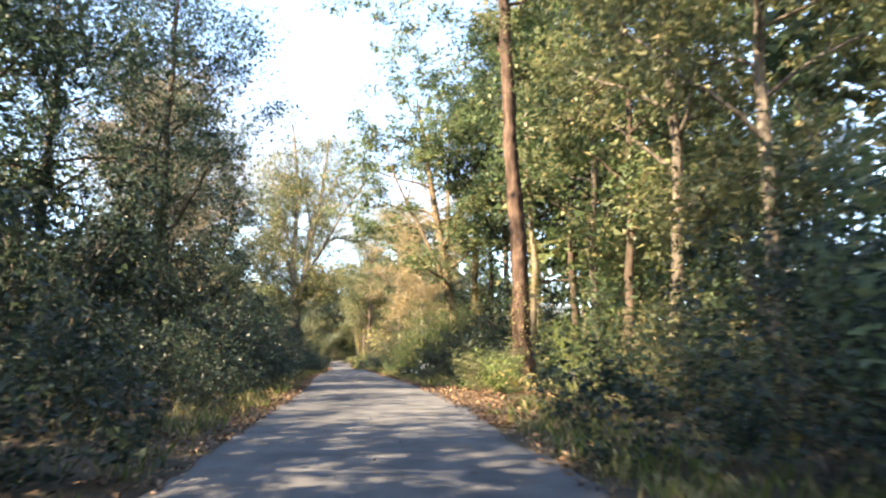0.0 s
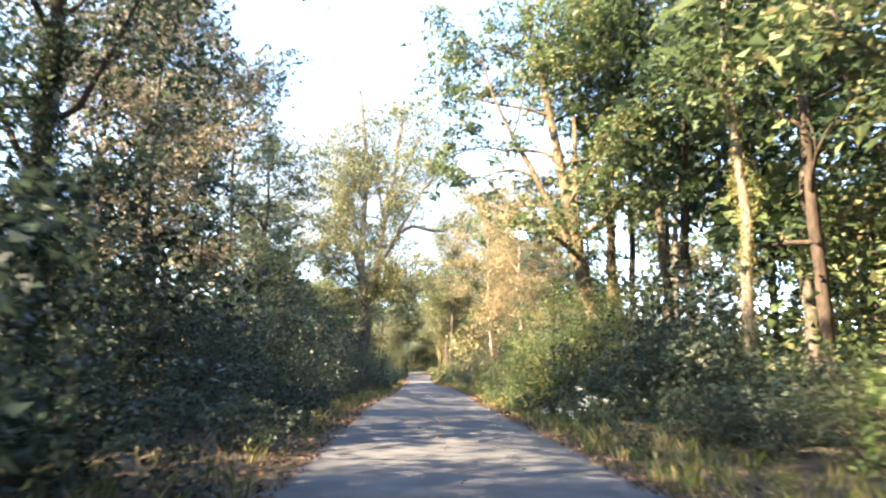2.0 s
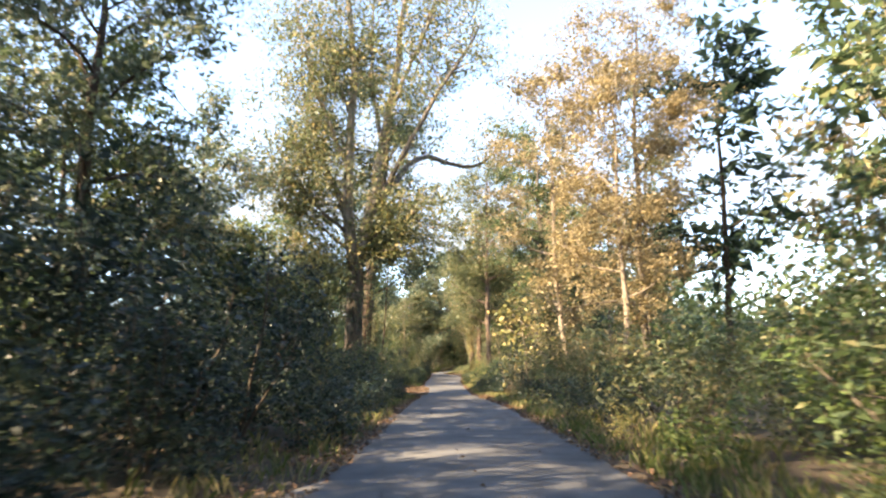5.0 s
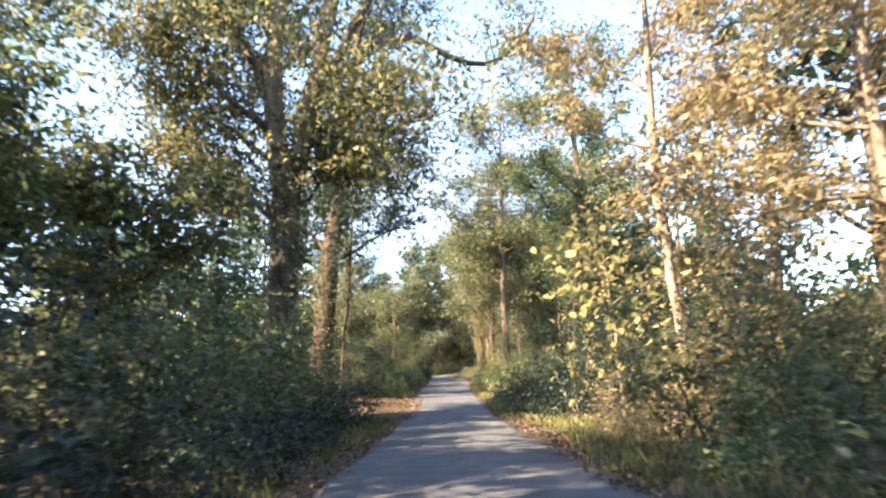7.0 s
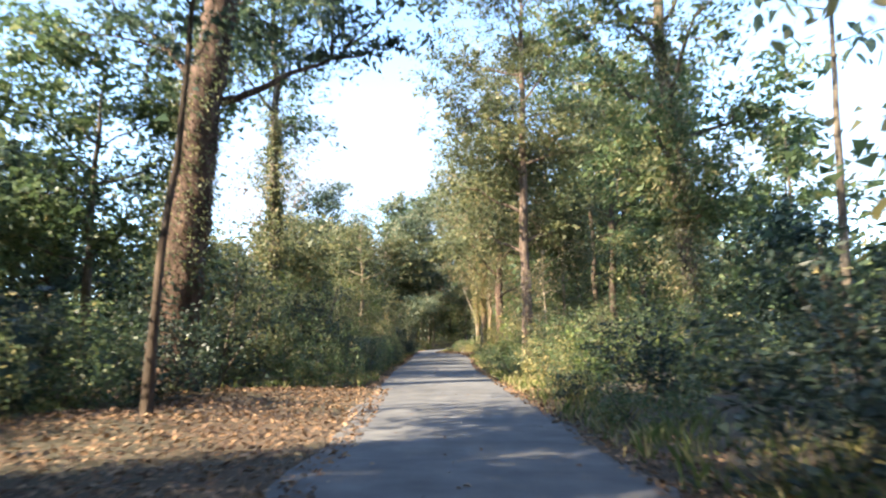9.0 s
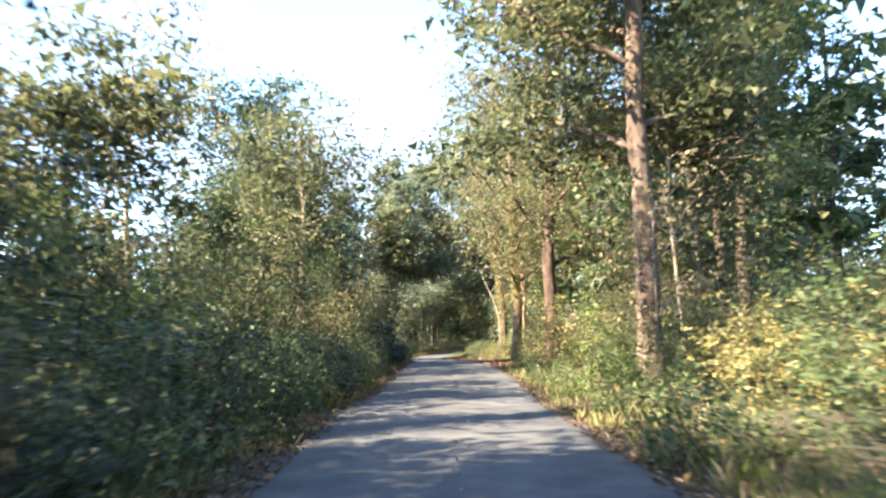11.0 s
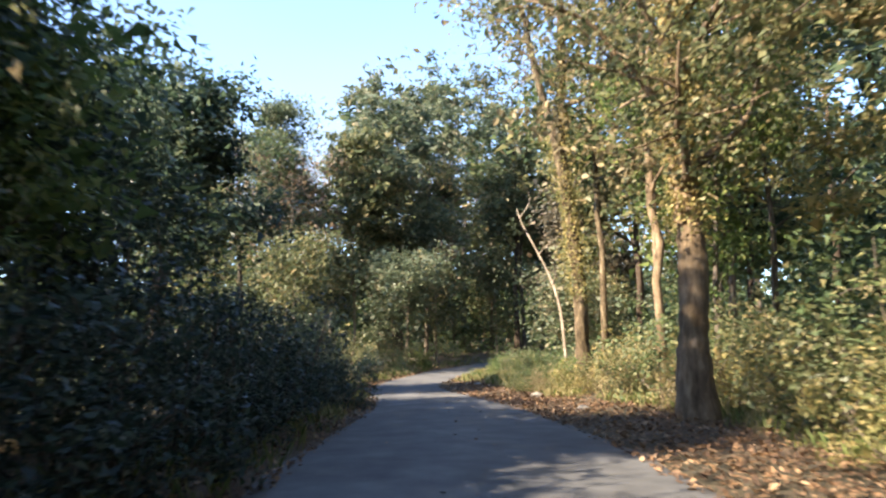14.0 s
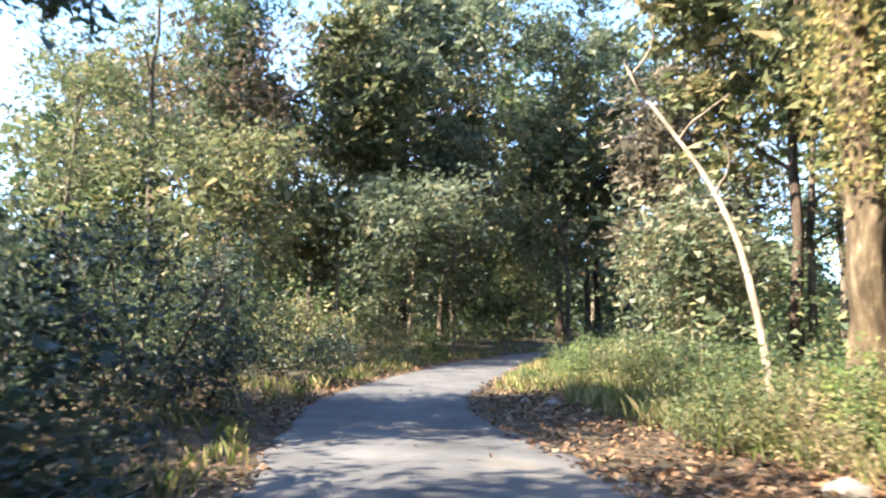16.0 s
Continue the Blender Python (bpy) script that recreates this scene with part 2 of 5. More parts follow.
ASPHALT, SOIL, STONE, HILL = asphalt_material(), soil_material(), stone_material(), hill_material()

# ---- plan of the road ----
GRID = np.arange(-60.0, 420.0, 1.0)


def smoothed(knots, width):
    ys, vs = zip(*knots)
    v = np.interp(GRID, ys, vs)
    k = np.exp(-0.5 * (np.arange(-24, 25) / width) ** 2)
    return np.convolve(np.pad(v, 24, mode="edge"), k / k.sum(), mode="valid")


ROAD_Z = smoothed([(-60, .42), (0, .46), (10, .57), (20, .57), (35, .47), (60, .12), (72, .04), (80, -.2), (90, -.55), (114, -.6), (130, -.62), (140, -.38),
                   (148, -.38), (156, -.5), (168, -.5), (179, -.36), (190, -.05), (200, .3), (215, .8), (300, 2.2), (420, 4)], 3.0)
ROAD_X = smoothed([(-60, 6.5), (0, 4.6), (16, 4.6), (24, 4.35), (44, 3.3), (52, 3.2), (62, 2.8), (95, 1.0), (105, .45), (118, -.3), (126, -.65), (134, -.75),
                   (142, -1.15), (151, -1.65), (156, -2.0), (159.5, -2.6), (164, -3.9), (169, -3.7), (179, -2.2), (186, 0.3), (193, 4), (200, 9), (208, 16), (220, 28), (240, 50), (420, 260)], 2.0)
ROAD_W = smoothed([(-60, 4.0), (50, 4.0), (75, 3.6), (95, 3.4), (110, 3.7), (124, 4.0), (151, 4.2), (156, 3.4), (160, 2.9), (164, 2.7), (420, 2.7)], 2.5)


def road_x(y):
    return np.interp(y, GRID, ROAD_X)


def road_half(y):
    return np.interp(y, GRID, ROAD_W) / 2


def ground_z(x, y):
    """Level with the road on it, slightly uneven and rising away from it."""
    off = np.maximum(np.abs(x - road_x(y)) - road_half(y) - 0.5, 0)
    bumps = 0.10 * np.sin(x * 0.9 + y * 0.31) * np.sin(y * 0.57 - x * 0.4) + 0.05 * np.sin(2.3 * x + 1.1) * np.sin(1.9 * y)
    return np.interp(y, GRID, ROAD_Z) - 0.03 + np.minimum(off * 0.5, 1) * (bumps + 0.08) + 0.0008 * np.minimum(off, 60) ** 1.5


# ---- mesh helpers ----
def mesh_of(name, verts, faces, material, smooth=False):
    me = bpy.data.meshes.new(name)
    verts, faces = np.asarray(verts, np.float32), np.asarray(faces, np.int32)
    k = faces.shape[1]
    me.vertices.add(len(verts))
    me.vertices.foreach_set("co", verts.ravel())
    me.loops.add(faces.size)
    me.loops.foreach_set("vertex_index", faces.ravel())
    me.polygons.add(len(faces))
    me.polygons.foreach_set("loop_start", np.arange(0, faces.size, k, dtype=np.int32))
    me.polygons.foreach_set("use_smooth", np.full(len(faces), smooth))
    me.update(calc_edges=True)
    me.materials.append(material)
    return me


def part(name, me, parent):
    ob = new(name, me)
    ob.parent = parent
    return ob


def tube(path, radii, sides=9, rough=0.0, rng=None, cap=True):
    """A tapered bent limb: rings of vertices square to the path."""
    path, radii = np.asarray(path, float), np.asarray(radii, float)
    tang = np.gradient(path, axis=0)
    tang /= np.linalg.norm(tang, axis=1)[:, None] + 1e-9
    ref = np.array([1.0, 0, 0]) if abs(tang[0][0]) < 0.8 else np.array([0, 1.0, 0])
    u = np.cross(tang, ref)
    u /= np.linalg.norm(u, axis=1)[:, None] + 1e-9
    v = np.cross(tang, u)
    a = np.arange(sides) / sides * 2 * np.pi
    r = radii[:, None] * np.ones(sides)
    if rough and rng is not None:
        flutes = 1 + rough * 0.6 * np.sin(a * rng.integers(2, 5) + rng.uniform(0, 6))[None, :]
        r = r * flutes * (1 + rough * rng.normal(0, 0.6, r.shape))
    ring = path[:, None] + r[..., None] * (np.cos(a)[None, :, None] * u[:, None] + np.sin(a)[None, :, None] * v[:, None])
    verts = ring.reshape(-1, 3)
    n = len(path)
    i, j = np.meshgrid(np.arange(n - 1), np.arange(sides), indexing="ij")
    j2 = (j + 1) % sides
    faces = np.stack([i * sides + j, i * sides + j2, (i + 1) * sides + j2, (i + 1) * sides + j], -1).reshape(-1, 4)
    return verts, faces


def joined(pieces):
    vs, fs, k = [], [], 0
    for v, f in pieces:
        vs.append(v)
        fs.append(f + k)
        k += len(v)
    return np.concatenate(vs), np.concatenate(fs)


def leaf_blades(centres, size, rng, slim=0.55, droop=0.35, spread=0.8, small=False):
    """One blade at each centre: folded and four-cornered, or small and three-cornered."""
    n = len(centres)
    az = rng.uniform(0, 2 * np.pi, n)
    d = np.stack([np.cos(az), np.sin(az), rng.normal(-droop, 0.45, n)], -1)
    d /= np.linalg.norm(d, axis=1)[:, None]
    up = np.stack([rng.normal(0, spread, n), rng.normal(0, spread, n), np.ones(n)], -1)
    w = np.cross(up, d)
    w /= np.linalg.norm(w, axis=1)[:, None] + 1e-9
    nrm = np.cross(d, w)
    L = (size * rng.uniform(0.6, 1.35, n))[:, None]
    W = L * slim * rng.uniform(0.75, 1.2, n)[:, None]
    mid = centres + d * L * 0.45
    if small:
        verts = np.stack([centres, centres + d * L * 0.55 + w * W * 0.6, centres + d * L - w * W * 0.5], 1).reshape(-1, 3)
        return verts, np.arange(3 * n).reshape(-1, 3)
    fold = nrm * L * rng.uniform(0.02, 0.16, n)[:, None]
    if np.mean(size) >= 0.2:                    # broad leaves with a rounded outline and a midrib
        hang = np.array([0, 0, -1.0]) * L * rng.uniform(0.0, 0.22, n)[:, None]
        tip, wide = centres + d * L + hang, w * W / 2
        low, high = centres + d * L * 0.28 + fold, centres + d * L * 0.72 + fold + hang * 0.5
        verts = np.stack([centres, low + wide * 0.9, high + wide * 0.85, tip, high - wide * 0.85, low - wide * 0.9, mid + hang * 0.2], 1).reshape(-1, 3)
        quads = np.array([[0, 1, 6, 5], [1, 2, 3, 6], [6, 3, 4, 5]])
        return verts, (np.arange(n)[:, None, None] * 7 + quads).reshape(-1, 4)
    verts = np.stack([centres, mid + w * W / 2 + fold, centres + d * L - fold * 0.5, mid - w * W / 2 + fold], 1).reshape(-1, 3)
    return verts, np.arange(4 * n).reshape(-1, 4)


def bent(p0, way, length, rng, steps=7, wob=0.18, rise=0.0):
    """A wandering line for a limb."""
    p, d = np.array(p0, float), np.array(way, float)
    d /= np.linalg.norm(d)
    out = [p.copy()]
    for _ in range(steps):
        d = d + rng.normal(0, wob, 3) + np.array([0, 0, rise])
        d /= np.linalg.norm(d)
        p = p + d * length / steps
        out.append(p.copy())
    return np.array(out)


def along(path, t):
    s = t * (len(path) - 1)
    i = min(int(s), len(path) - 2)
    return path[i] + (path[i + 1] - path[i]) * (s - i)


# ---- trees ----
def crown_leaves(seeds, count, size, rng, clump, slim, droop, small=False, clear=None, lush=True):
    """Leaves in uneven clumps round the twig ends."""
    seeds = np.asarray(seeds)
    sprays = np.repeat(seeds, 4, axis=0)
    sprays = sprays + np.clip(rng.normal(0, 1, sprays.shape), -1.7, 1.7) * np.array([1, 1, 0.65]) * clump * rng.uniform(0.4, 1.15, (len(sprays), 1))
    weight = rng.gamma(1.3, 1.0, len(sprays))
    pick = rng.choice(len(sprays), count, p=weight / weight.sum())
    spread = rng.uniform(0.25, 0.6, len(sprays))[pick][:, None]
    c = sprays[pick] + np.clip(rng.normal(0, 1, (count, 3)), -2, 2) * np.array([1, 1, 0.55]) * clump * spread
    if clear:                                   # traffic keeps the space over the road open
        wx, wy = c[:, 0] + clear[0], c[:, 1] + clear[1]
        c = c[~((np.abs(wx - road_x(wy)) < road_half(wy) + 0.7) & (c[:, 2] < 4.6))]
    sizes = np.full(len(c), size)
    if small and lush:                          # broader leaves in the shelter of the clumps
        inner = np.flatnonzero(rng.uniform(size=len(c)) < 0.17)
        sizes[inner] *= 1.75
    return leaf_blades(c, sizes, rng, slim, droop, 0.8, small)


def tree(label, r=0.25, h=16.0, lean=(0, 0), crown_from=5.0, crown=4.0, limbs=11, leaf="green", bark="grey", leaves=5200, size=0.27, seed=1,
         clump=0.7, slim=0.6, droop=0.35, shape="round", vine=None, vine_to=0.0, vine_n=900, fork=None, bare=0, bend=0.25, twigs=4, clear_front=False, sides=11, small=True, more=1.5, at=None, fine=False, vine_from=0.0, vine_wide=0.14, lush=True):
    """A whole tree standing at the origin: trunk, limbs with twigs, crown, and a climber on the trunk where it has one."""
    rng = np.random.default_rng(seed)
    vine_n = int(vine_n * 1.8)
    root = new("tree")
    tagged(root, label, "tree", group="trees along the forest road")
    n = 15
    s = np.linspace(0, 1, n)
    walkx = np.cumsum(rng.normal(0, bend * h / 60, n)) * np.minimum(s * 4, 1)
    walky = np.cumsum(rng.normal(0, bend * h / 60, n)) * np.minimum(s * 4, 1)
    path = np.stack([lean[0] * s + walkx, lean[1] * s + walky, s * h - 0.25 * (s == 0)], -1)
    radii = r * ((1 - s) ** 0.75 * 0.86 + 0.14) * (1 + 0.45 * np.exp(-s * h / 0.55))
    if fine:                                    # furrowed bark where the road passes close
        q = np.linspace(0, 1, int(h * 7))
        v, f = tube(np.stack([np.interp(q, s, path[:, j]) for j in range(3)], -1), np.interp(q, s, radii) * (1 + 0.05 * np.sin(q * h * 3.1) + 0.03 * np.sin(q * h * 7.7)), 22, 0.085, rng)
    else:
        v, f = tube(path, radii, sides, 0.10, rng)
    part("trunk", mesh_of("trunk", v, f, BARK[bark], True), root)
    stems = [(path, radii, crown_from)]
    if fork:
        for (fz, fx, fy, fh, fr) in fork:
            base = along(path, fz / h)
            q = bent(base, (fx, fy, fh - fz), math.dist((0, 0, 0), (fx, fy, fh - fz)), rng, 11, 0.06, 0.02)
            qr = fr * (np.linspace(1, 0.2, len(q)))
            v, f = tube(q, qr, 9, 0.08, rng)
            part("stem", mesh_of("stem", v, f, BARK[bark], True), root)
            stems.append((q, qr, max(crown_from, fz + 0.35 * (fh - fz))))
    seeds = []
    golden = rng.uniform(0, 6)
    for k in range(limbs + bare):
        sp, sr, c0 = stems[1 + k // 3 % (len(stems) - 1) if len(stems) > 1 and k % 3 == 2 else 0]
        z0, z1 = c0 - sp[0][2], sp[-1][2] - sp[0][2]
        t = np.clip((z0 + (z1 - z0) * ((k + rng.uniform(0, 1)) / (limbs + bare)) ** 0.9) / z1, 0.05, 0.97)
        u = (t * z1 - z0) / (z1 - z0 + 1e-6)
        reach = crown * {"round": 0.55 + 0.9 * np.sqrt(max(u * (1.05 - u), 0.02)), "cone": 1.15 - u * 0.95, "vase": 0.45 + 0.75 * u, "column": 0.8}[shape]
        golden += 2.4 + rng.normal(0, 0.3)
        if clear_front and math.sin(golden) < -0.45 and u < 0.5:      # few limbs on the side of the bare trunk
            golden += math.pi * rng.uniform(0.7, 1.3)
        climb = rng.uniform(0.35, 0.95) if shape != "cone" else rng.uniform(0.05, 0.4)
        p0 = along(sp, t)
        q = bent(p0, (math.cos(golden), math.sin(golden), climb), reach * rng.uniform(0.8, 1.2), rng, 6, 0.19, 0.03)
        if at and np.any((np.abs(q[:, 0] + at[0] - road_x(q[:, 1] + at[1])) < road_half(q[:, 1] + at[1]) + 0.8) & (q[:, 2] < 5.0)):
            continue
        q0 = min(max(np.interp(t, np.linspace(0, 1, len(sr)), sr) * 0.5, 0.02), 0.14)
        pieces = [tube(q, q0 * np.linspace(1, 0.18, len(q)), 5)]
        for _ in range(twigs):
            b = rng.uniform(0.3, 0.95)
            tw = bent(along(q, b), rng.normal(0, 1, 3) + np.array([math.cos(golden), math.sin(golden), 0.4]), reach * rng.uniform(0.3, 0.6), rng, 3, 0.25)
            pieces.append(tube(tw, q0 * 0.38 * np.linspace(1, 0.25, len(tw)), 3))
            if k < limbs:
                seeds += [along(tw, x) for x in (0.35, 0.7, 1.0)]
        if k < limbs:
            seeds += [along(q, x) for x in (0.4, 0.55, 0.7, 0.85, 1.0)]
        v, f = joined(pieces)
        part("limb", mesh_of("limb", v, f, BARK[bark], True), root)
    if leaves:
        v, f = crown_leaves(seeds, int(leaves * more) if small else leaves, size * 0.87 if small else size, rng, clump, slim, droop, small, at, lush)
        part("crown", mesh_of("crown", v, f, LEAF[leaf]), root)
    if vine:
        vine_n = int(vine_n * 2.5)
        t = (vine_from + rng.beta(1.1, 1.3, vine_n) * (vine_to - vine_from)) / h
        c = np.array([along(path, x) for x in t])
        rad = np.interp(t, s, radii) + np.abs(rng.normal(0.05, vine_wide, vine_n)) * (1 + 0.8 * np.sin(t * 40 + 1))
        a = rng.uniform(0, 2 * np.pi, vine_n)
        v, f = leaf_blades(c + np.stack([np.cos(a) * rad, np.sin(a) * rad, rng.normal(0, 0.1, vine_n)], -1), 0.085 if vine_wide < 0.3 else 0.15, rng, 0.75, 0.9, 1.2, True)
        tagged(part("climber", mesh_of("climber", v, f, LEAF[vine]), root), "leafy climber round the trunk", kind="stuff")
    return root


def stand(ob, x, y, turn=0.0, scale=1.0, sink=0.0):
    """Sets a thing on the ground."""
    ob.matrix_basis = Matrix.Translation((x, y, float(ground_z(x, y)) - sink)) @ Matrix.Rotation(turn, 4, "Z") @ Matrix.Diagonal((scale, scale, scale, 1))
    return ob


def copy_at(ob, x, y, turn, scale, label=""):
    m = Matrix.Translation((x, y, float(ground_z(x, y)))) @ Matrix.Rotation(turn, 4, "Z")
    c = copy_thing(ob, m)
    c.scale = (scale, scale, scale)
    if label:
        c["label"] = label
    return c


def bush(label, r=1.3, h=1.8, leaf="green", leaves=2200, size=0.16, seed=1, slim=0.55, stems=6, clump=0.3, droop=0.3, small=False, lush=False):
    """A many-stemmed shrub: bent stems, and foliage in clumps along them."""
    rng = np.random.default_rng(seed)
    root = new("bush")
    tagged(root, label, "bush", group="roadside bushes")
    seeds = []
    for k in range(stems):
        a = k * 2.4 + rng.normal(0, 0.4)
        out = r * rng.uniform(0.25, 1.0)
        p0 = (0.25 * r * math.cos(a), 0.25 * r * math.sin(a), -0.1)
        q = bent(p0, (out * math.cos(a), out * math.sin(a), h * rng.uniform(0.7, 1.15)), math.hypot(out, h) * rng.uniform(0.75, 1.1), rng, 5, 0.15, -0.02)
        pieces = [tube(q, 0.022 * (h / 2) * np.linspace(1, 0.3, len(q)), 4)]
        seeds += [along(q, x) for x in np.linspace(0.12, 1.0, 7)]
        for _ in range(3):
            tw = bent(along(q, rng.uniform(0.2, 0.95)), rng.normal(0, 1, 3) + np.array([0.6 * math.cos(a), 0.6 * math.sin(a), 0.3]), r * rng.uniform(0.3, 0.65), rng, 3, 0.2)
            pieces.append(tube(tw, 0.009 * (h / 2) * np.linspace(1, 0.4, len(tw)), 3))
            seeds += [along(tw, x) for x in (0.5, 1.0)]
        v, f = joined(pieces)
        rad = np.hypot(v[:, 0], v[:, 1])
        v[:, :2] *= np.where(rad > 0.8 * r, (0.8 * r + (rad - 0.8 * r) * 0.25) / np.maximum(rad, 0.01), 1.0)[:, None]
        part("stem", mesh_of("stem", v, f, BARK["grey"], True), root)
    v, f = crown_leaves(seeds, int(leaves * 0.85), size, rng, clump * r, slim, droop, small, lush=lush)
    rad = np.hypot(v[:, 0], v[:, 1])
    v[:, :2] *= np.where(rad > 1.1 * r, (1.1 * r + (rad - 1.1 * r) * 0.25) / np.maximum(rad, 0.01), 1.0)[:, None]
    v[:, 2] = np.where(v[:, 2] < 0, -v[:, 2] * 0.6, v[:, 2])
    part("foliage", mesh_of("foliage", v, f, LEAF[leaf]), root)
    return root


# ---- ground and road ----
def sheet():
    near_x = np.concatenate([np.linspace(-700, -60, 12), np.linspace(-50, -8, 22), np.linspace(-7, 12, 58), np.linspace(13, 60, 24), np.linspace(70, 700, 12)])
    near_y = np.concatenate([np.linspace(-400, -70, 8), np.linspace(-60, 230, 200), np.linspace(235, 400, 40), np.linspace(430, 1500, 16)])
    X, Y = np.meshgrid(near_x, near_y, indexing="ij")
    Z = ground_z(X, np.clip(Y, -59, 415))
    v = np.stack([X, Y, Z], -1).reshape(-1, 3)
    a, b = np.meshgrid(np.arange(len(near_x) - 1), np.arange(len(near_y) - 1), indexing="ij")
    k = len(near_y)
    f = np.stack([a * k + b, (a + 1) * k + b, (a + 1) * k + b + 1, a * k + b + 1], -1).reshape(-1, 4)
    return tagged(new("ground", mesh_of("ground", v, f, SOIL, True)), "brown forest soil under leaf litter", "ground", kind="structure")


def road():
    rng = np.random.default_rng(5)
    ys = np.arange(-55, 400, 0.35)
    across = np.array([-1, -0.97, -0.9, -0.7, -0.4, 0, 0.4, 0.7, 0.9, 0.97, 1.0])
    dx = np.gradient(road_x(ys), ys)
    wob = np.stack([np.convolve(rng.normal(0, 0.22, len(ys) + 8), np.ones(9) / 9, mode="valid") + rng.normal(0, 0.025, len(ys)) for _ in range(2)], -1)
    half = road_half(ys)
    V = []
    for k, y in enumerate(ys):
        n = np.array([1.0, -dx[k]]) / math.hypot(1, dx[k])
        zc = np.interp(y, GRID, ROAD_Z)
        for a in across:
            e = half[k] * a + (wob[k, 0] if a <= -0.9 else wob[k, 1] if a >= 0.9 else 0)
            z = zc + 0.018 * (1 - a * a) + 0.003 * math.sin(7.1 * y + 3 * a) - (0.045 if abs(a) == 1 else 0)
            V.append((road_x(y) + n[0] * e, y + n[1] * e, z))
    m = len(across)
    a, b = np.meshgrid(np.arange(len(ys) - 1), np.arange(m - 1), indexing="ij")
    f = np.stack([a * m + b, a * m + b + 1, (a + 1) * m + b + 1, (a + 1) * m + b], -1).reshape(-1, 4)
    return tagged(new("road", mesh_of("road", np.array(V), f, ASPHALT, True)), "narrow worn grey asphalt forest road", "road", kind="structure")


sheet()
road()


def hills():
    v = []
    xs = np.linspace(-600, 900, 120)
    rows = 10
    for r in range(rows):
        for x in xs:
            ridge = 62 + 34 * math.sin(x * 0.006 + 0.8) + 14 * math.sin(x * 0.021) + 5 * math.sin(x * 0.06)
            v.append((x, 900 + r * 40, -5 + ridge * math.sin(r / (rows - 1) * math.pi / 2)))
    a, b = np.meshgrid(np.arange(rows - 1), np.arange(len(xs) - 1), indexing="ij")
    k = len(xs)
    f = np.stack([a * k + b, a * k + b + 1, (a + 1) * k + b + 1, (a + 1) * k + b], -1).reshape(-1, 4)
    return tagged(new("backdrop", mesh_of("backdrop", np.array(v), f, HILL, True)), "wooded hills far off with haze painted in", "hills", kind="structure")


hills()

# ---- single trees along the road ----
def put_tree(x, y, turn=0.0, **kw):
    return stand(tree(at=(x, y), **kw), x, y, turn)


TALL_GREEN = "tall forest tree with green foliage beside the road"
put_tree(10.0, 25.2, label="tall tree with thick reddish bark and a climber", r=0.33, h=24.8, lean=(-1.3, 0.6), crown_from=9.5, crown=5.3, leaf="green", bark="umber", clear_front=True, fine=True, seed=11, leaves=12000, size=0.23, vine="yellow", vine_to=3.5, vine_n=150, lush=False)
put_tree(14.0, 41.0, label="slim pale-barked tree wrapped in leaves", r=0.2, h=22.4, lean=(-0.6, 0), crown_from=9, crown=3.9, leaf="green", bark="ash", seed=12, size=0.26, vine="yellow", vine_to=13, vine_n=900)
put_tree(18.3, 37.4, label=TALL_GREEN, r=0.25, h=23.6, crown_from=10, crown=5.2, leaf="dark", bark="dark", seed=13, size=0.29, leaves=9000)
put_tree(13.1, 54.8, label="tall tree wrapped in yellow climbing leaves", r=0.3, h=22.4, lean=(-0.5, 0.3), crown_from=9, crown=5.8, limbs=13, leaf="green", bark="mossy", fine=True, seed=14, leaves=11000, size=0.26,
         vine="yellow", vine_to=10, vine_n=1100)
put_tree(10.55, 46.9, label="leaning dark-stemmed tree reaching towards the road", r=0.34, h=20, lean=(-2.8, 4.6), crown_from=5.2, crown=5.8, limbs=22, leaf="green", bark="mossy", seed=28, leaves=19000, size=0.23, vine="olive", vine_to=8, vine_n=800, fine=True, fork=[(5.2, -5.2, 1.6, 15.5, 0.19), (7.0, 0.8, 3.0, 19, 0.17)], bend=0.05)
put_tree(14.3, 56.6, label=TALL_GREEN, r=0.22, h=22.4, crown_from=11, crown=4.4, leaf="dark", bark="dark", size=0.29, seed=15)
put_tree(16.3, 59.3, label=TALL_GREEN, r=0.19, h=21.2, lean=(0.4, 0), crown_from=11, crown=4.1, leaf="green", bark="dark", size=0.29, seed=16)
put_tree(14.8, 52.5, label=TALL_GREEN, r=0.25, h=23.6, crown_from=8, crown=4.8, leaf="dark", bark="grey", size=0.29, seed=17, leaves=8000)
put_tree(20.0, 68.0, label=TALL_GREEN, r=0.28, h=24.8, crown_from=8, crown=5.2, leaf="green", bark="grey", size=0.29, seed=18)

put_tree(12.2, 12.5, label="broad tree with olive and browning leaves", r=0.18, h=13, crown_from=3, crown=4.8, limbs=16, leaf="olive", bark="grey", seed=19, leaves=15000, size=0.16)
put_tree(12.8, 18.5, label="broad tree with olive and browning leaves", r=0.2, h=18.9, crown_from=2.5, crown=5.1, limbs=22, leaf="olive", bark="grey", seed=20, leaves=15000, size=0.2)
put_tree(14.5, 27.0, label=TALL_GREEN, r=0.2, h=20.1, crown_from=5, crown=5.1, limbs=14, leaf="green", bark="dark", seed=27, leaves=10463, size=0.26)
DRY = "tree with dry tan and yellow leaves beside the road"
put_tree(10.2, 81.0, label=DRY, r=0.16, h=16.5, crown_from=2.0, crown=4.2, limbs=16, leaf="dry", bark="ash", seed=21, leaves=13500, size=0.22, lush=False)
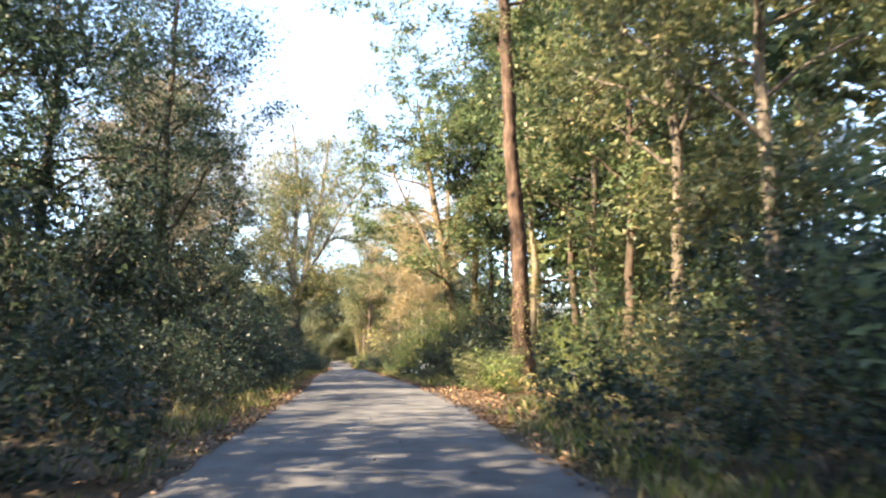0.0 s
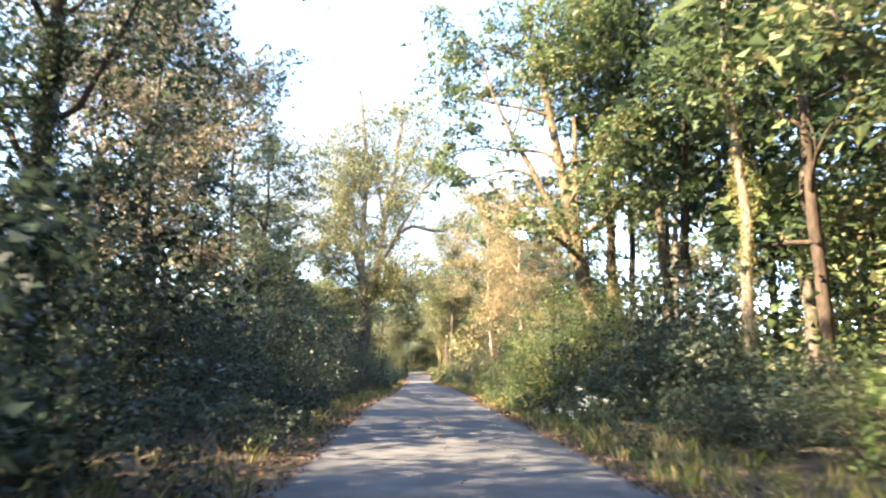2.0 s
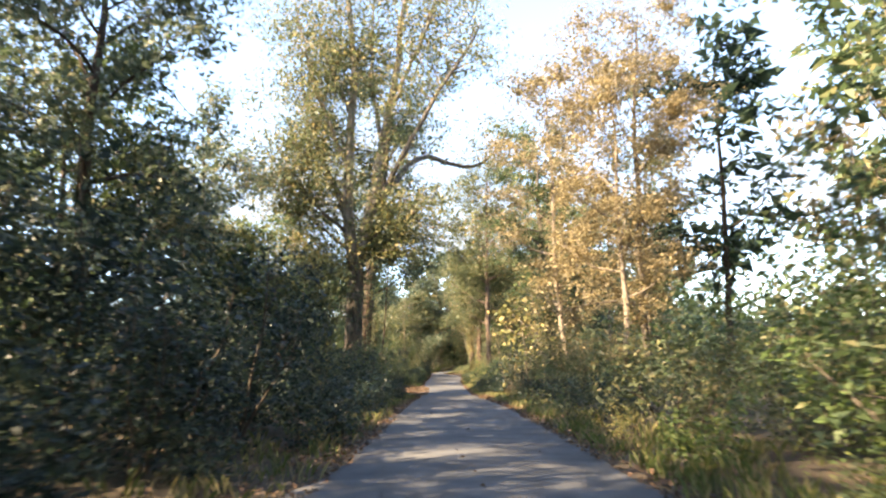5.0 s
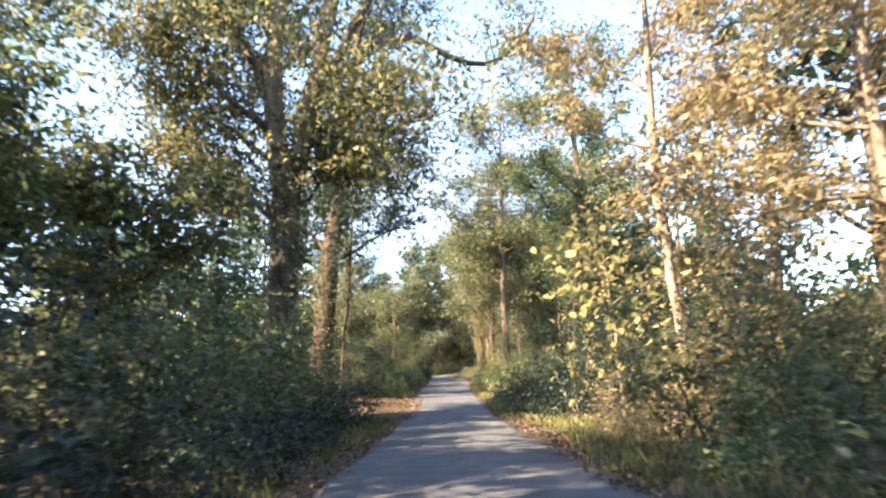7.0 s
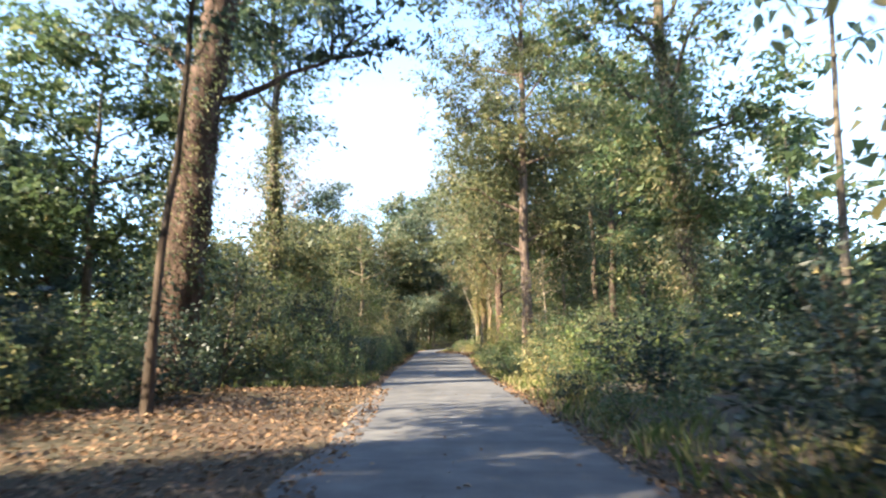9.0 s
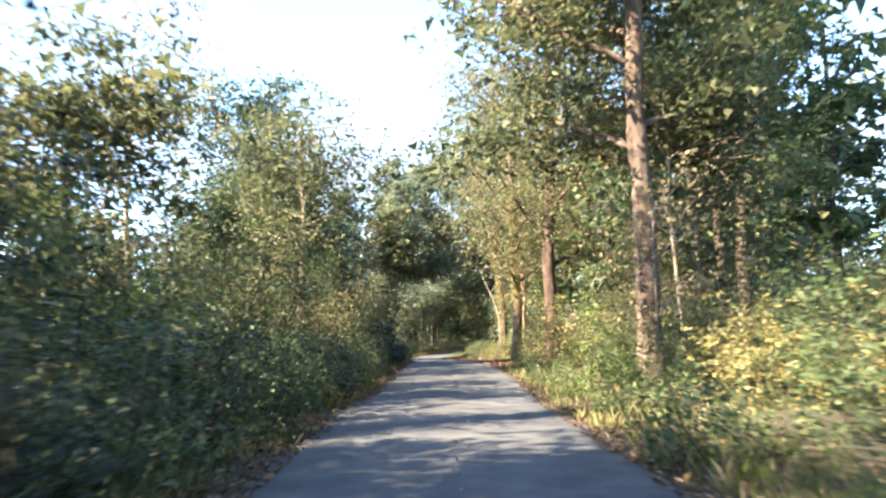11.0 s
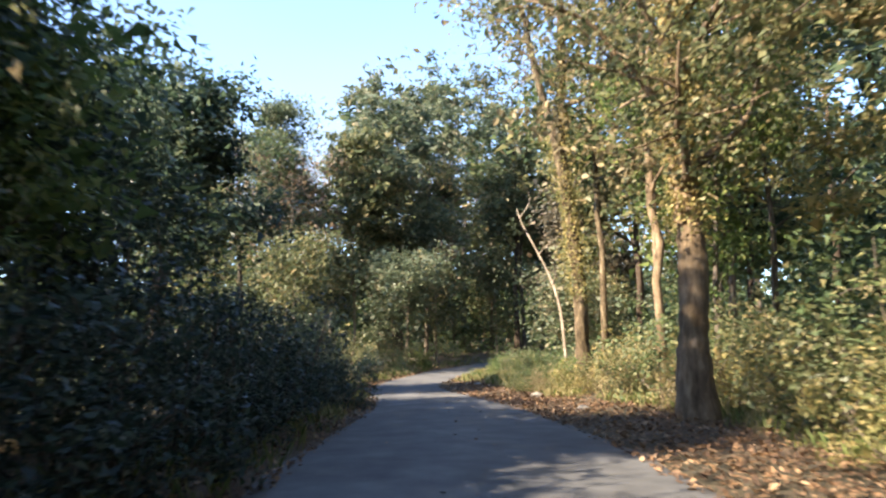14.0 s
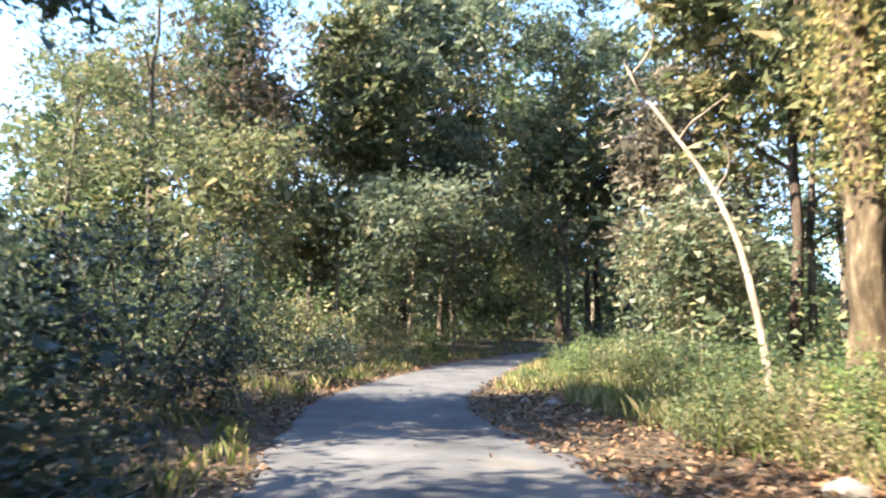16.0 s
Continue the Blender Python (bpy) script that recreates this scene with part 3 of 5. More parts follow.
put_tree(12.2, 85.0, label=DRY, r=0.2, h=21, crown_from=3.5, crown=4.6, limbs=16, leaf="dry", bark="grey", seed=22, leaves=13500, size=0.22, lush=False)
put_tree(8.4, 89.5, label=DRY, r=0.18, h=19.0, lean=(-0.8, 0), crown_from=2.5, crown=3.8, limbs=16, leaf="dry", bark="ash", seed=23, leaves=13500, size=0.22, lush=False)
put_tree(7.7, 96.6, label="young tree with large yellow leaves", r=0.09, h=6.8, lean=(-0.8, -0.5), crown_from=1.5, crown=2.4, limbs=12, leaf="yellow", bark="ash", small=False, seed=24, leaves=520, size=0.26, slim=0.75)
put_tree(5.9, 86.2, label="roadside sapling with broad yellow leaves", r=0.05, h=4.2, lean=(-0.4, -0.3), crown_from=0.8, crown=1.6, limbs=13, leaf="yellow", bark="ash", small=False, seed=110, leaves=300, size=0.22, slim=0.8, droop=0.6)
put_tree(12.7, 93.3, label="pale broken trunk with a few dry leaves", r=0.17, h=8, crown_from=5, crown=2.5, limbs=7, leaf="dry", bark="ash", size=0.29, seed=25, leaves=700)
put_tree(16.0, 101.0, label="olive-leaved tree beside the road", r=0.2, h=18, crown_from=3, crown=4.4, limbs=15, leaf="olive", bark="grey", seed=26, leaves=9100, size=0.26)

put_tree(-4.9, 32.5, label="tree smothered in dark climbers", r=0.25, h=17.7, crown_from=3.0, crown=4.8, limbs=18, leaf="dark", bark="dark", small=True, seed=31, leaves=22000, size=0.2, vine="dark", vine_to=9, vine_n=2600, clump=0.95, lush=False)
put_tree(-6.6, 19.0, label=TALL_GREEN, r=0.18, h=16, crown_from=3.5, crown=4.1, limbs=20, leaf="dark", bark="dark", seed=32, leaves=15000, size=0.18, clump=0.9, vine="dark", vine_wide=0.9, vine_to=12, vine_n=1300)
put_tree(-7.5, 27.0, label=TALL_GREEN, r=0.2, h=18, crown_from=4, crown=4.4, leaf="dark", bark="dark", seed=33, leaves=15000, size=0.19, clump=0.9, limbs=22, vine="dark", vine_wide=0.9, vine_to=14, vine_n=1500)
put_tree(-7.6, 44.0, label="slender tree with grey-brown withering leaves", r=0.15, h=16.5, crown_from=5, crown=4.0, leaf="umber", bark="grey", seed=34, leaves=7000, size=0.22)
put_tree(-12.7, 55.2, label="tree with thin greyish crown", r=0.24, h=22.4, crown_from=6, crown=4.8, leaf="umber", bark="dark", size=0.25, seed=35, leaves=9500)
put_tree(-10.2, 52.0, label=TALL_GREEN, r=0.18, h=19, crown_from=4, crown=4.4, leaf="sage", bark="grey", size=0.24, seed=36, leaves=10000)
put_tree(-14.0, 62.0, label=TALL_GREEN, r=0.2, h=21.2, crown_from=5, crown=4.6, leaf="dark", bark="dark", size=0.25, seed=37, leaves=10000)
put_tree(-10.6, 46.5, label="tree with thin umber and grey-green crown", r=0.17, h=18, crown_from=4, crown=4.2, limbs=14, leaf="umber", bark="dark", seed=94, leaves=6500, size=0.24)
put_tree(-9.2, 59.0, label="green tree with a rounded crown", r=0.16, h=18, crown_from=3, crown=4.4, limbs=14, leaf="sage", bark="grey", seed=95, leaves=9000, size=0.22)
put_tree(-9.6, 68.2, label="tree with layered branches and climbers on the trunk", r=0.27, h=16.5, crown_from=5, crown=5.1, limbs=14, leaf="sage", bark="dark", size=0.24, seed=38, leaves=11000, vine="dark", vine_to=10, vine_n=1600)
put_tree(-12.5, 72.0, label=TALL_GREEN, r=0.22, h=11.5, crown_from=6, crown=4.6, leaf="green", bark="grey", size=0.26, seed=39, leaves=8000)
put_tree(-9.0, 82.0, label="young green tree at the wood's edge", r=0.13, h=8, crown_from=2.5, crown=2.4, leaf="green", bark="grey", seed=40, leaves=6762, size=0.23)

put_tree(-11.2, 76.5, label=TALL_GREEN, r=0.2, h=7.5, crown_from=5, crown=4.6, limbs=13, leaf="sage", bark="dark", seed=41, leaves=9000, size=0.26)
put_tree(-8.6, 88.0, label="green tree at the wood's edge", r=0.16, h=6.5, crown_from=3, crown=3.8, limbs=13, leaf="olive", bark="grey", seed=42, leaves=9000, size=0.26)
put_tree(-12.4, 86.0, label=TALL_GREEN, r=0.22, h=15, crown_from=4, crown=3.6, limbs=13, leaf="sage", bark="dark", seed=43, leaves=8000, size=0.25)


def great_tree():
    """The old forked tree whose long limb reaches over the road."""
    rng = np.random.default_rng(50)
    root = new("tree")
    tagged(root, "old forked tree with pale stems and one long limb", "tree")
    s = np.linspace(0, 1, 12)
    base = np.stack([0.25 * s, 0 * s, 8.4 * s - 0.2 * (s == 0)], -1)
    rad = 0.56 * (1 - 0.18 * s) * (1 + 0.35 * np.exp(-s * 9))
    q = np.linspace(0, 1, 64)
    v, f = tube(np.stack([np.interp(q, s, base[:, j]) for j in range(3)], -1), np.interp(q, s, rad), 26, 0.06, rng)
    part("trunk", mesh_of("trunk", v, f, BARK["grey"], True), root)
    lines = [
        ([(0.05, 0, 7.7), (-0.35, 0, 11), (-0.3, 0.4, 15), (0.1, 0.6, 20), (-0.5, 0.8, 25.5), (-0.9, 0.8, 29)], 0.40, "ash"),
        ([(0.4, 0, 7.8), (1.1, 0.3, 11), (1.55, 0.6, 14.5), (2.5, 0.8, 19.5), (3.1, 1.0, 25), (3.6, 1.0, 28)], 0.38, "ash"),
        ([(1.1, 0.4, 10.8), (2.3, 2.5, 13.4), (3.1, 5.0, 15.4), (4.4, 8.5, 16.9), (6.0, 10.8, 16.5), (8.2, 11.6, 16.7), (9.6, 12, 18.6), (10.0, 12, 19.4)], 0.25, "grey"),
        ([(1.0, 0.2, 10.6), (3.0, -0.4, 14), (5.0, -0.8, 17.5), (6.8, -1.2, 20), (8.0, -1.0, 22)], 0.2, "grey"),
        ([(-0.3, 0, 10.5), (-1.8, 0.5, 14), (-2.9, 0.8, 17.5), (-3.6, 0.6, 20)], 0.17, "grey"),
        ([(-0.3, 0.3, 13.5), (-2.0, -0.8, 18), (-3.6, -1.0, 24)], 0.16, "ash"),
        ([(1.7, 0.6, 15.5), (0.8, 1.8, 20.0), (1.0, 2.2, 26.5)], 0.16, "ash"),
        ([(2.2, 0.7, 17.5), (4.4, 0.0, 22.0), (6.0, -0.5, 26)], 0.16, "ash"),
        ([(-0.2, 0, 9.5), (-2.0, -1.2, 11), (-3.2, -1.8, 12.6), (-4.0, -2, 12.8)], 0.12, "grey"),
        ([(0.0, 0, 6.4), (-1.8, -0.5, 8.0), (-3.6, -0.8, 9.2)], 0.09, "grey"),
        ([(0.4, 0, 6.8), (1.7, 0.9, 8.4), (2.8, 1.4, 9.2)], 0.08, "grey"),
        ([(-0.3, 0.2, 17.5), (-1.8, 1.5, 21), (-3.0, 1.8, 24.5)], 0.12, "ash"),
        ([(-0.2, 0, 8.5), (-2.5, 0.2, 10.5), (-3.4, 0.3, 11.5), (-4.2, 0, 11.0)], 0.10, "grey"),
        ([(0.4, 0, 8.2), (2.2, -0.5, 10.0), (3.8, -0.8, 10.5), (4.6, -0.8, 9.4)], 0.09, "grey"),
        ([(-0.2, 0.2, 11.5), (-2.4, -0.5, 14.0), (-3.9, -0.5, 15.5)], 0.12, "grey"),
    ]
    seeds = []
    for k, (pts, r0, bark) in enumerate(lines):
        pts = np.array(pts)
        t = np.linspace(0, 1, 16)
        line = np.stack([np.interp(t, np.linspace(0, 1, len(pts)), pts[:, j]) for j in range(3)], -1)
        line[1:-1] = (line[:-2] + 2 * line[1:-1] + line[2:]) / 4
        line += rng.normal(0, 0.05, line.shape)
        pieces = [tube(line, r0 * np.linspace(1, 0.28, 16), 9, 0.06, rng)]
        for j in range(14 if k != 2 else 9):
            b = rng.uniform(0.3, 1.0) if k != 2 else rng.uniform(0.25, 1.0)
            tw = bent(along(line, b), rng.normal(0, 1, 3) + np.array([0, 0, 0.5]), rng.uniform(1.4, 3.4), rng, 6, 0.22)
            pieces.append(tube(tw, 0.05 * np.linspace(1, 0.3, len(tw)), 5))
            seeds += [along(tw, x) for x in (0.4, 0.7, 1.0)]
        if k not in (2,):
            seeds += [along(line, x) for x in (0.7, 0.8, 0.9, 1.0)]
        v, f = joined(pieces)
        part("limb", mesh_of("limb", v, f, BARK[bark], True), root)
    v, f = crown_leaves(seeds, 56000, 0.24, rng, 1.2, 0.55, 0.6, True, lush=False)
    part("crown", mesh_of("crown", v, f, LEAF["olive"]), root)
    v, f = crown_leaves([p for p in seeds if rng.uniform() < 0.55], 12000, 0.24, rng, 1.25, 0.55, 0.6, True, lush=False)
    tagged(part("crown", mesh_of("crown", v, f, LEAF["yellow"]), root), "yellowing part of the crown")
    z = rng.uniform(0.2, 8.5, 2600)
    a, out = rng.uniform(0, 2 * np.pi, 2600), 0.52 + np.abs(rng.normal(0.08, 0.28, 2600)) * (1 + 0.7 * np.sin(z * 2.1))
    v, f = leaf_blades(np.stack([0.03 * z + np.cos(a) * out, np.sin(a) * out, z], -1), 0.13, rng, 0.75, 0.9, 1.2, True)
    tagged(part("climber", mesh_of("climber", v, f, LEAF["dark"]), root), "leafy climber round the trunk", kind="stuff")
    return root


stand(great_tree(), -5.1, 93.5, 0.0, 1.1)
put_tree(-4.1, 99.9, label="thin bent dark sapling by the leaf-strewn verge", r=0.08, h=12, lean=(0.8, 0.4), crown_from=5.5, crown=2.6, limbs=9, leaf="dark", bark="dark", seed=52, leaves=3500, size=0.18, bend=0.2)
put_tree(-6.85, 107.3, label="massive tree with flaking sunlit bark", r=0.6, h=25, lean=(2.7, 0.3), crown_from=6.5, crown=6.3, limbs=20, leaf="dark", bark="umber", clear_front=True, fine=True, vine="olive", vine_from=2.5, vine_to=10, vine_n=900, seed=53, leaves=17000, size=0.22, bend=0.1)
put_tree(-7.2, 119.2, label="tall tree hung with climbers", r=0.3, h=18, lean=(-0.6, 0), crown_from=10, crown=3.6, leaf="green", bark="grey", size=0.19, fine=True, vine_wide=0.4, seed=54, leaves=8500, vine="olive", vine_to=12, vine_n=1900)
put_tree(-11.0, 111.0, label="green tree at the wood's edge", r=0.18, h=10, crown_from=3, crown=4.1, leaf="green", bark="grey", seed=55, leaves=8370, size=0.25)

put_tree(4.4, 130.0, label="tall straight tree with olive foliage", r=0.31, h=23.6, lean=(0.2, 0), crown_from=5.5, crown=5.4, limbs=38, leaf="olive", bark="red", clear_front=True, fine=True, seed=61, leaves=34000, size=0.23, clump=0.85,
         fork=[(0.6, -0.9, 0.5, 13, 0.12)], bend=0.1, lush=True)
put_tree(5.7, 131.6, label="leafless young tree with pale dead twigs", r=0.06, h=8.5, crown_from=3, crown=2.6, limbs=8, leaf="dry", bark="pale", seed=97, leaves=160, size=0.16, bare=9)
put_tree(4.1, 128.0, label="young tree with withering tan leaves", r=0.045, h=4.2, crown_from=1.0, crown=1.6, limbs=10, leaf="dry", bark="ash", seed=98, leaves=800, size=0.14, slim=0.75, small=False)
put_tree(10.6, 119.0, label="broad tree curtained with climbers", r=0.4, h=24.8, crown_from=5.5, crown=5.0, limbs=20, leaf="green", bark="grey", vine_wide=0.75, seed=62, leaves=17000, size=0.26, vine="olive", vine_to=16, vine_n=3000)
put_tree(15.9, 117.2, label="tall bare trunk with large drooping leaves", r=0.2, h=18.3, crown_from=12.5, crown=2.8, limbs=6, leaf="pale", bark="grey", small=False, seed=63, leaves=130, size=0.70, slim=0.5, droop=1.0, bend=0.1)
put_tree(12.2, 144.0, label="dark-stemmed tree with open crown", r=0.3, h=22.4, crown_from=7, crown=5.1, leaf="green", bark="dark", size=0.29, seed=64, leaves=12000, limbs=16)
put_tree(10.4, 142.0, label="tall green tree beside the straight one", r=0.2, h=19, crown_from=5, crown=4.8, limbs=18, leaf="green", bark="dark", seed=99, leaves=7500, size=0.26)
put_tree(7.2, 134.5, label="young tree with olive leaves by the road", r=0.1, h=8, crown_from=2, crown=3.0, leaf="olive", bark="ash", size=0.2, seed=65, leaves=5000)
put_tree(6.2, 139.0, label="young tree with large fresh green leaves", r=0.09, h=7, crown_from=1.5, crown=2.5, leaf="green", bark="grey", small=False, seed=66, leaves=1500, size=0.28, slim=0.75)
put_tree(3.5, 144.6, label="dark-trunked tree in full leaf over the verge", r=0.3, h=22.4, crown_from=4, crown=4.9, limbs=24, leaf="olive", bark="umber", fine=True, seed=67, leaves=19000, size=0.19, vine="olive", vine_wide=0.6, vine_from=5.5, vine_to=14, vine_n=500, lush=False)
put_tree(6.6, 148.5, label=TALL_GREEN, r=0.24, h=15, crown_from=5, crown=4.8, limbs=13, leaf="olive", bark="dark", seed=68, leaves=6500, size=0.26)
put_tree(2.3, 151.5, label="gnarled pale-barked tree with dead branches", r=0.25, h=17.1, lean=(-0.4, 0.3), crown_from=3.4, crown=4.3, limbs=26, leaf="olive", bark="tan", clump=0.95, fine=True, small=False, vine="yellow", vine_from=3.2, vine_to=9.5, vine_n=1300, seed=69, leaves=17000, size=0.15, bare=4, lush=False)
put_tree(3.1, 156.6, label="slim double-stemmed tree with dry leaves", r=0.13, h=13, crown_from=4.5, crown=3.4, limbs=11, leaf="dry", bark="tan", size=0.2, seed=70, leaves=3200, fork=[(0.4, 0.6, 0.3, 11, 0.1)], small=False, bend=0.6)
put_tree(5.4, 159.6, label="slender tree with hanging light green leaves", r=0.09, h=10, crown_from=3, crown=3.0, limbs=15, leaf="fresh", bark="grey", seed=100, leaves=6000, size=0.2, droop=0.8)
put_tree(7.8, 161.5, label="slim tree with yellowing leaves", r=0.11, h=12, crown_from=4, crown=3.4, leaf="yellow", bark="grey", size=0.29, seed=71, leaves=3639)
put_tree(2.1, 162.2, label="tree trunk wrapped in golden climbers", r=0.235, h=22.4, lean=(-0.3, 0.2), crown_from=8, crown=5.1, limbs=12, leaf="olive", bark="mossy", fine=True, vine_from=2.8, bare=5, seed=72, leaves=7500, size=0.22, vine="yellow", vine_to=12, vine_n=1500,
         fork=[(6.5, -2.6, 0.4, 15, 0.17)], lush=False)
put_tree(3.2, 164.4, label="slim pale tree behind the climbers", r=0.13, h=16.5, crown_from=6, crown=3.0, leaf="green", bark="mossy", size=0.29, seed=73, leaves=3080)


def leaning_trunk():
    root = new("tree")
    tagged(root, "leaning dead white tree trunk with bare branches", "tree")
    rng = np.random.default_rng(80)
    pts = np.array([(0, 0, -0.2), (0.02, 0.5, 1.2), (0.0, 1.4, 2.8), (-0.25, 2.2, 4.0), (-0.7, 3.1, 5.2), (-1.15, 3.9, 6.3), (-1.3, 4.4, 7.0)])
    t = np.linspace(0, 1, 20)
    line = np.stack([np.interp(t, np.linspace(0, 1, len(pts)), pts[:, j]) for j in range(3)], -1)
    line[1:-1] = (line[:-2] + 2 * line[1:-1] + line[2:]) / 4
    v, f = tube(line, np.linspace(0.068, 0.025, 20), 9, 0.07, rng)
    part("trunk", mesh_of("trunk", v, f, BARK["ash"], True), root)
    for b in (0.45, 0.62, 0.78, 0.9):
        q = bent(along(line, b), (rng.normal(0, 1), rng.normal(0, 1), 0.6), rng.uniform(0.8, 1.6), rng, 6, 0.2)
        v, f = tube(q, np.linspace(0.035, 0.01, len(q)), 5)
        part("branch", mesh_of("branch", v, f, BARK["ash"], True), root)
    return root


stand(leaning_trunk(), 1.85, 164.4)

put_tree(-11.8, 179.4, label="thin white-stemmed tree beyond the bend", r=0.085, h=11, crown_from=5.5, crown=2.5, leaf="rust", bark="ash", size=0.29, seed=81, leaves=900)
put_tree(-8.8, 184.6, label="small tree with pale olive crown", r=0.1, h=12.5, crown_from=2.5, crown=3.1, limbs=13, leaf="olive", bark="ash", seed=82, leaves=7000, size=0.36)
put_tree(-6.0, 187.0, label="tall tree with an olive crown", r=0.17, h=16, crown_from=5, crown=4.0, limbs=13, leaf="sage", bark="dark", seed=83, leaves=10000, size=0.36)
put_tree(-4.3, 200.0, label="slender tree with rust-coloured leaves", r=0.14, h=14, crown_from=3, crown=3.2, leaf="rust", bark="grey", size=0.36, seed=84, leaves=3639)
put_tree(-7.4, 197.0, label=TALL_GREEN, r=0.26, h=19, crown_from=8, crown=5.4, limbs=14, leaf="sage", bark="dark", seed=85, leaves=11000, size=0.43)
put_tree(-12.8, 181.5, label="green tree with a pointed crown", r=0.2, h=16, crown_from=3, crown=3.0, limbs=18, leaf="sage", bark="dark", seed=86, leaves=11268, size=0.23, shape="cone")
put_tree(-10.6, 160.0, label="dense dark green tree by the road", r=0.25, h=8, crown_from=3.5, crown=2.4, limbs=15, leaf="dark", bark="dark", seed=87, leaves=16000, size=0.2)
put_tree(-5.8, 135.2, label="tree with tangled tan twigs and olive leaves", r=0.16, h=9, crown_from=3.5, crown=2.4, limbs=13, leaf="olive", bark="ash", seed=88, leaves=6500, size=0.17, bare=3)
put_tree(-9.4, 148.5, label="dense dark tree overhanging the bushes", r=0.17, h=6.3, crown_from=1.8, crown=2.8, limbs=15, leaf="dark", bark="dark", seed=93, leaves=14000, size=0.19)
put_tree(-7.5, 147.4, label="small tree with fresh green leaves over the thicket", r=0.07, h=5.3, crown_from=1.6, crown=1.6, limbs=13, leaf="fresh", bark="grey", seed=114, leaves=3600, size=0.22)
put_tree(-9.9, 152.8, label="dense dark tree where the road begins to bend", r=0.15, h=6.6, crown_from=1.5, crown=2.5, limbs=16, leaf="dark", bark="dark", seed=115, leaves=9000, size=0.2)
# the next two trees are added to block the sun before the bend
put_tree(-9.7, 145.2, label="dense dark tree added to shade the road", r=0.15, h=8.5, lean=(0.6, 0), crown_from=1.6, crown=2.4, limbs=18, leaf="dark", bark="dark", seed=113, leaves=12000, size=0.19)
put_tree(-10.5, 143.8, label="dense dark tree added to shade the bend", r=0.17, h=12, crown_from=1.8, crown=2.6, limbs=20, leaf="dark", bark="dark", seed=112, leaves=12000, size=0.2, shape="column")
put_tree(-10.2, 141.5, label="green tree at the wood's edge", r=0.2, h=6.2, crown_from=1.5, crown=3.2, leaf="green", bark="grey", seed=89, leaves=13000, size=0.2)
put_tree(-10.5, 126.0, label=TALL_GREEN, r=0.24, h=5.5, crown_from=2.5, crown=4.2, leaf="olive", bark="dark", seed=90, leaves=13000, size=0.2)
put_tree(6.5, 211.0, label=TALL_GREEN, r=0.25, h=23, crown_from=6, crown=5.1, leaf="sage", bark="dark", seed=91, leaves=12000, size=0.36)
put_tree(0.2, 222.0, label=TALL_GREEN, r=0.25, h=24, crown_from=6, crown=5.3, leaf="sage", bark="dark", seed=92, leaves=12000, size=0.36)
put_tree(2.5, 200.5, label="tall tree closing the view beyond the bend", r=0.25, h=22, crown_from=7, crown=5.6, limbs=16, leaf="sage", bark="dark", seed=111, leaves=9500, size=0.34)
for n, (x, y, h, leaf) in enumerate(((-3.6, 184.4, 5.5, "olive"), (-5.0, 179.6, 5.5, "sage"), (0.6, 196.5, 7.5, "olive"), (-10.0, 174.5, 6.0, "olive"), (5.2, 180.5, 4.2, "olive"), (-7.6, 192.0, 7.0, "sage"), (7.4, 187.5, 6.5, "olive"), (3.8, 174.5, 3.6, "sage"))):
    put_tree(x, y, label="small leafy tree under the tall ones by the bend", r=0.07, h=h, crown_from=0.9, crown=2.3, limbs=13, leaf=leaf, bark="ash", seed=130 + n, leaves=3200, size=0.24)
put_tree(7.0, 176.0, label=TALL_GREEN, r=0.22, h=15, crown_from=5, crown=4.6, leaf="olive", bark="dark", seed=93, leaves=8500, size=0.36)
put_tree(5.6, 184.0, label="slender tree with brown withering leaves", r=0.15, h=11, crown_from=2.5, crown=3.2, leaf="umber", bark="grey", size=0.36, seed=94, leaves=4828)

# ---- the wood behind, from a few kinds of tree ----
KINDS = [
    tree(label="forest tree in the wood behind the verge", r=0.24, h=20, crown_from=4.5, crown=5.2, limbs=14, leaf="green", bark="grey", sides=7, seed=101, leaves=3150, size=0.35, clump=1.0),
    tree(label="dark forest tree in the wood behind the verge", r=0.26, h=22, crown_from=5, crown=5.6, limbs=14, leaf="dark", bark="dark", sides=7, seed=102, leaves=3325, size=0.35, clump=1.0),
    tree(label="olive-leaved tree in the wood behind the verge", r=0.2, h=18, crown_from=4, crown=5.0, limbs=14, leaf="olive", bark="grey", sides=7, seed=103, leaves=3150, size=0.34, clump=1.0),
    tree(label="withering tree in the wood behind the verge", r=0.18, h=17, crown_from=5, crown=4.2, limbs=12, leaf="rust", bark="pale", sides=7, seed=104, leaves=1925, size=0.25, clump=0.9),
    tree(label="tall open tree in the wood behind the verge", r=0.28, h=25, crown_from=11, crown=5.6, limbs=13, leaf="green", bark="grey", sides=7, seed=105, leaves=2975, size=0.34, clump=1.0),
    tree(label="low dense tree in the wood behind the verge", r=0.15, h=8.5, crown_from=1.0, crown=4.0, limbs=14, leaf="dark", bark="dark", sides=7, seed=106, leaves=3700, size=0.29, clump=0.9),
    tree(label="dry tan tree in the wood behind the verge", r=0.18, h=17, crown_from=3.5, crown=4.4, limbs=13, leaf="dry", bark="pale", sides=7, seed=107, leaves=2625, size=0.30, clump=0.9),
    tree(label="low green tree in the wood behind the verge", r=0.15, h=9.5, crown_from=1.0, crown=4.0, limbs=14, leaf="green", bark="grey", sides=7, seed=108, leaves=3700, size=0.29, clump=0.9),
]
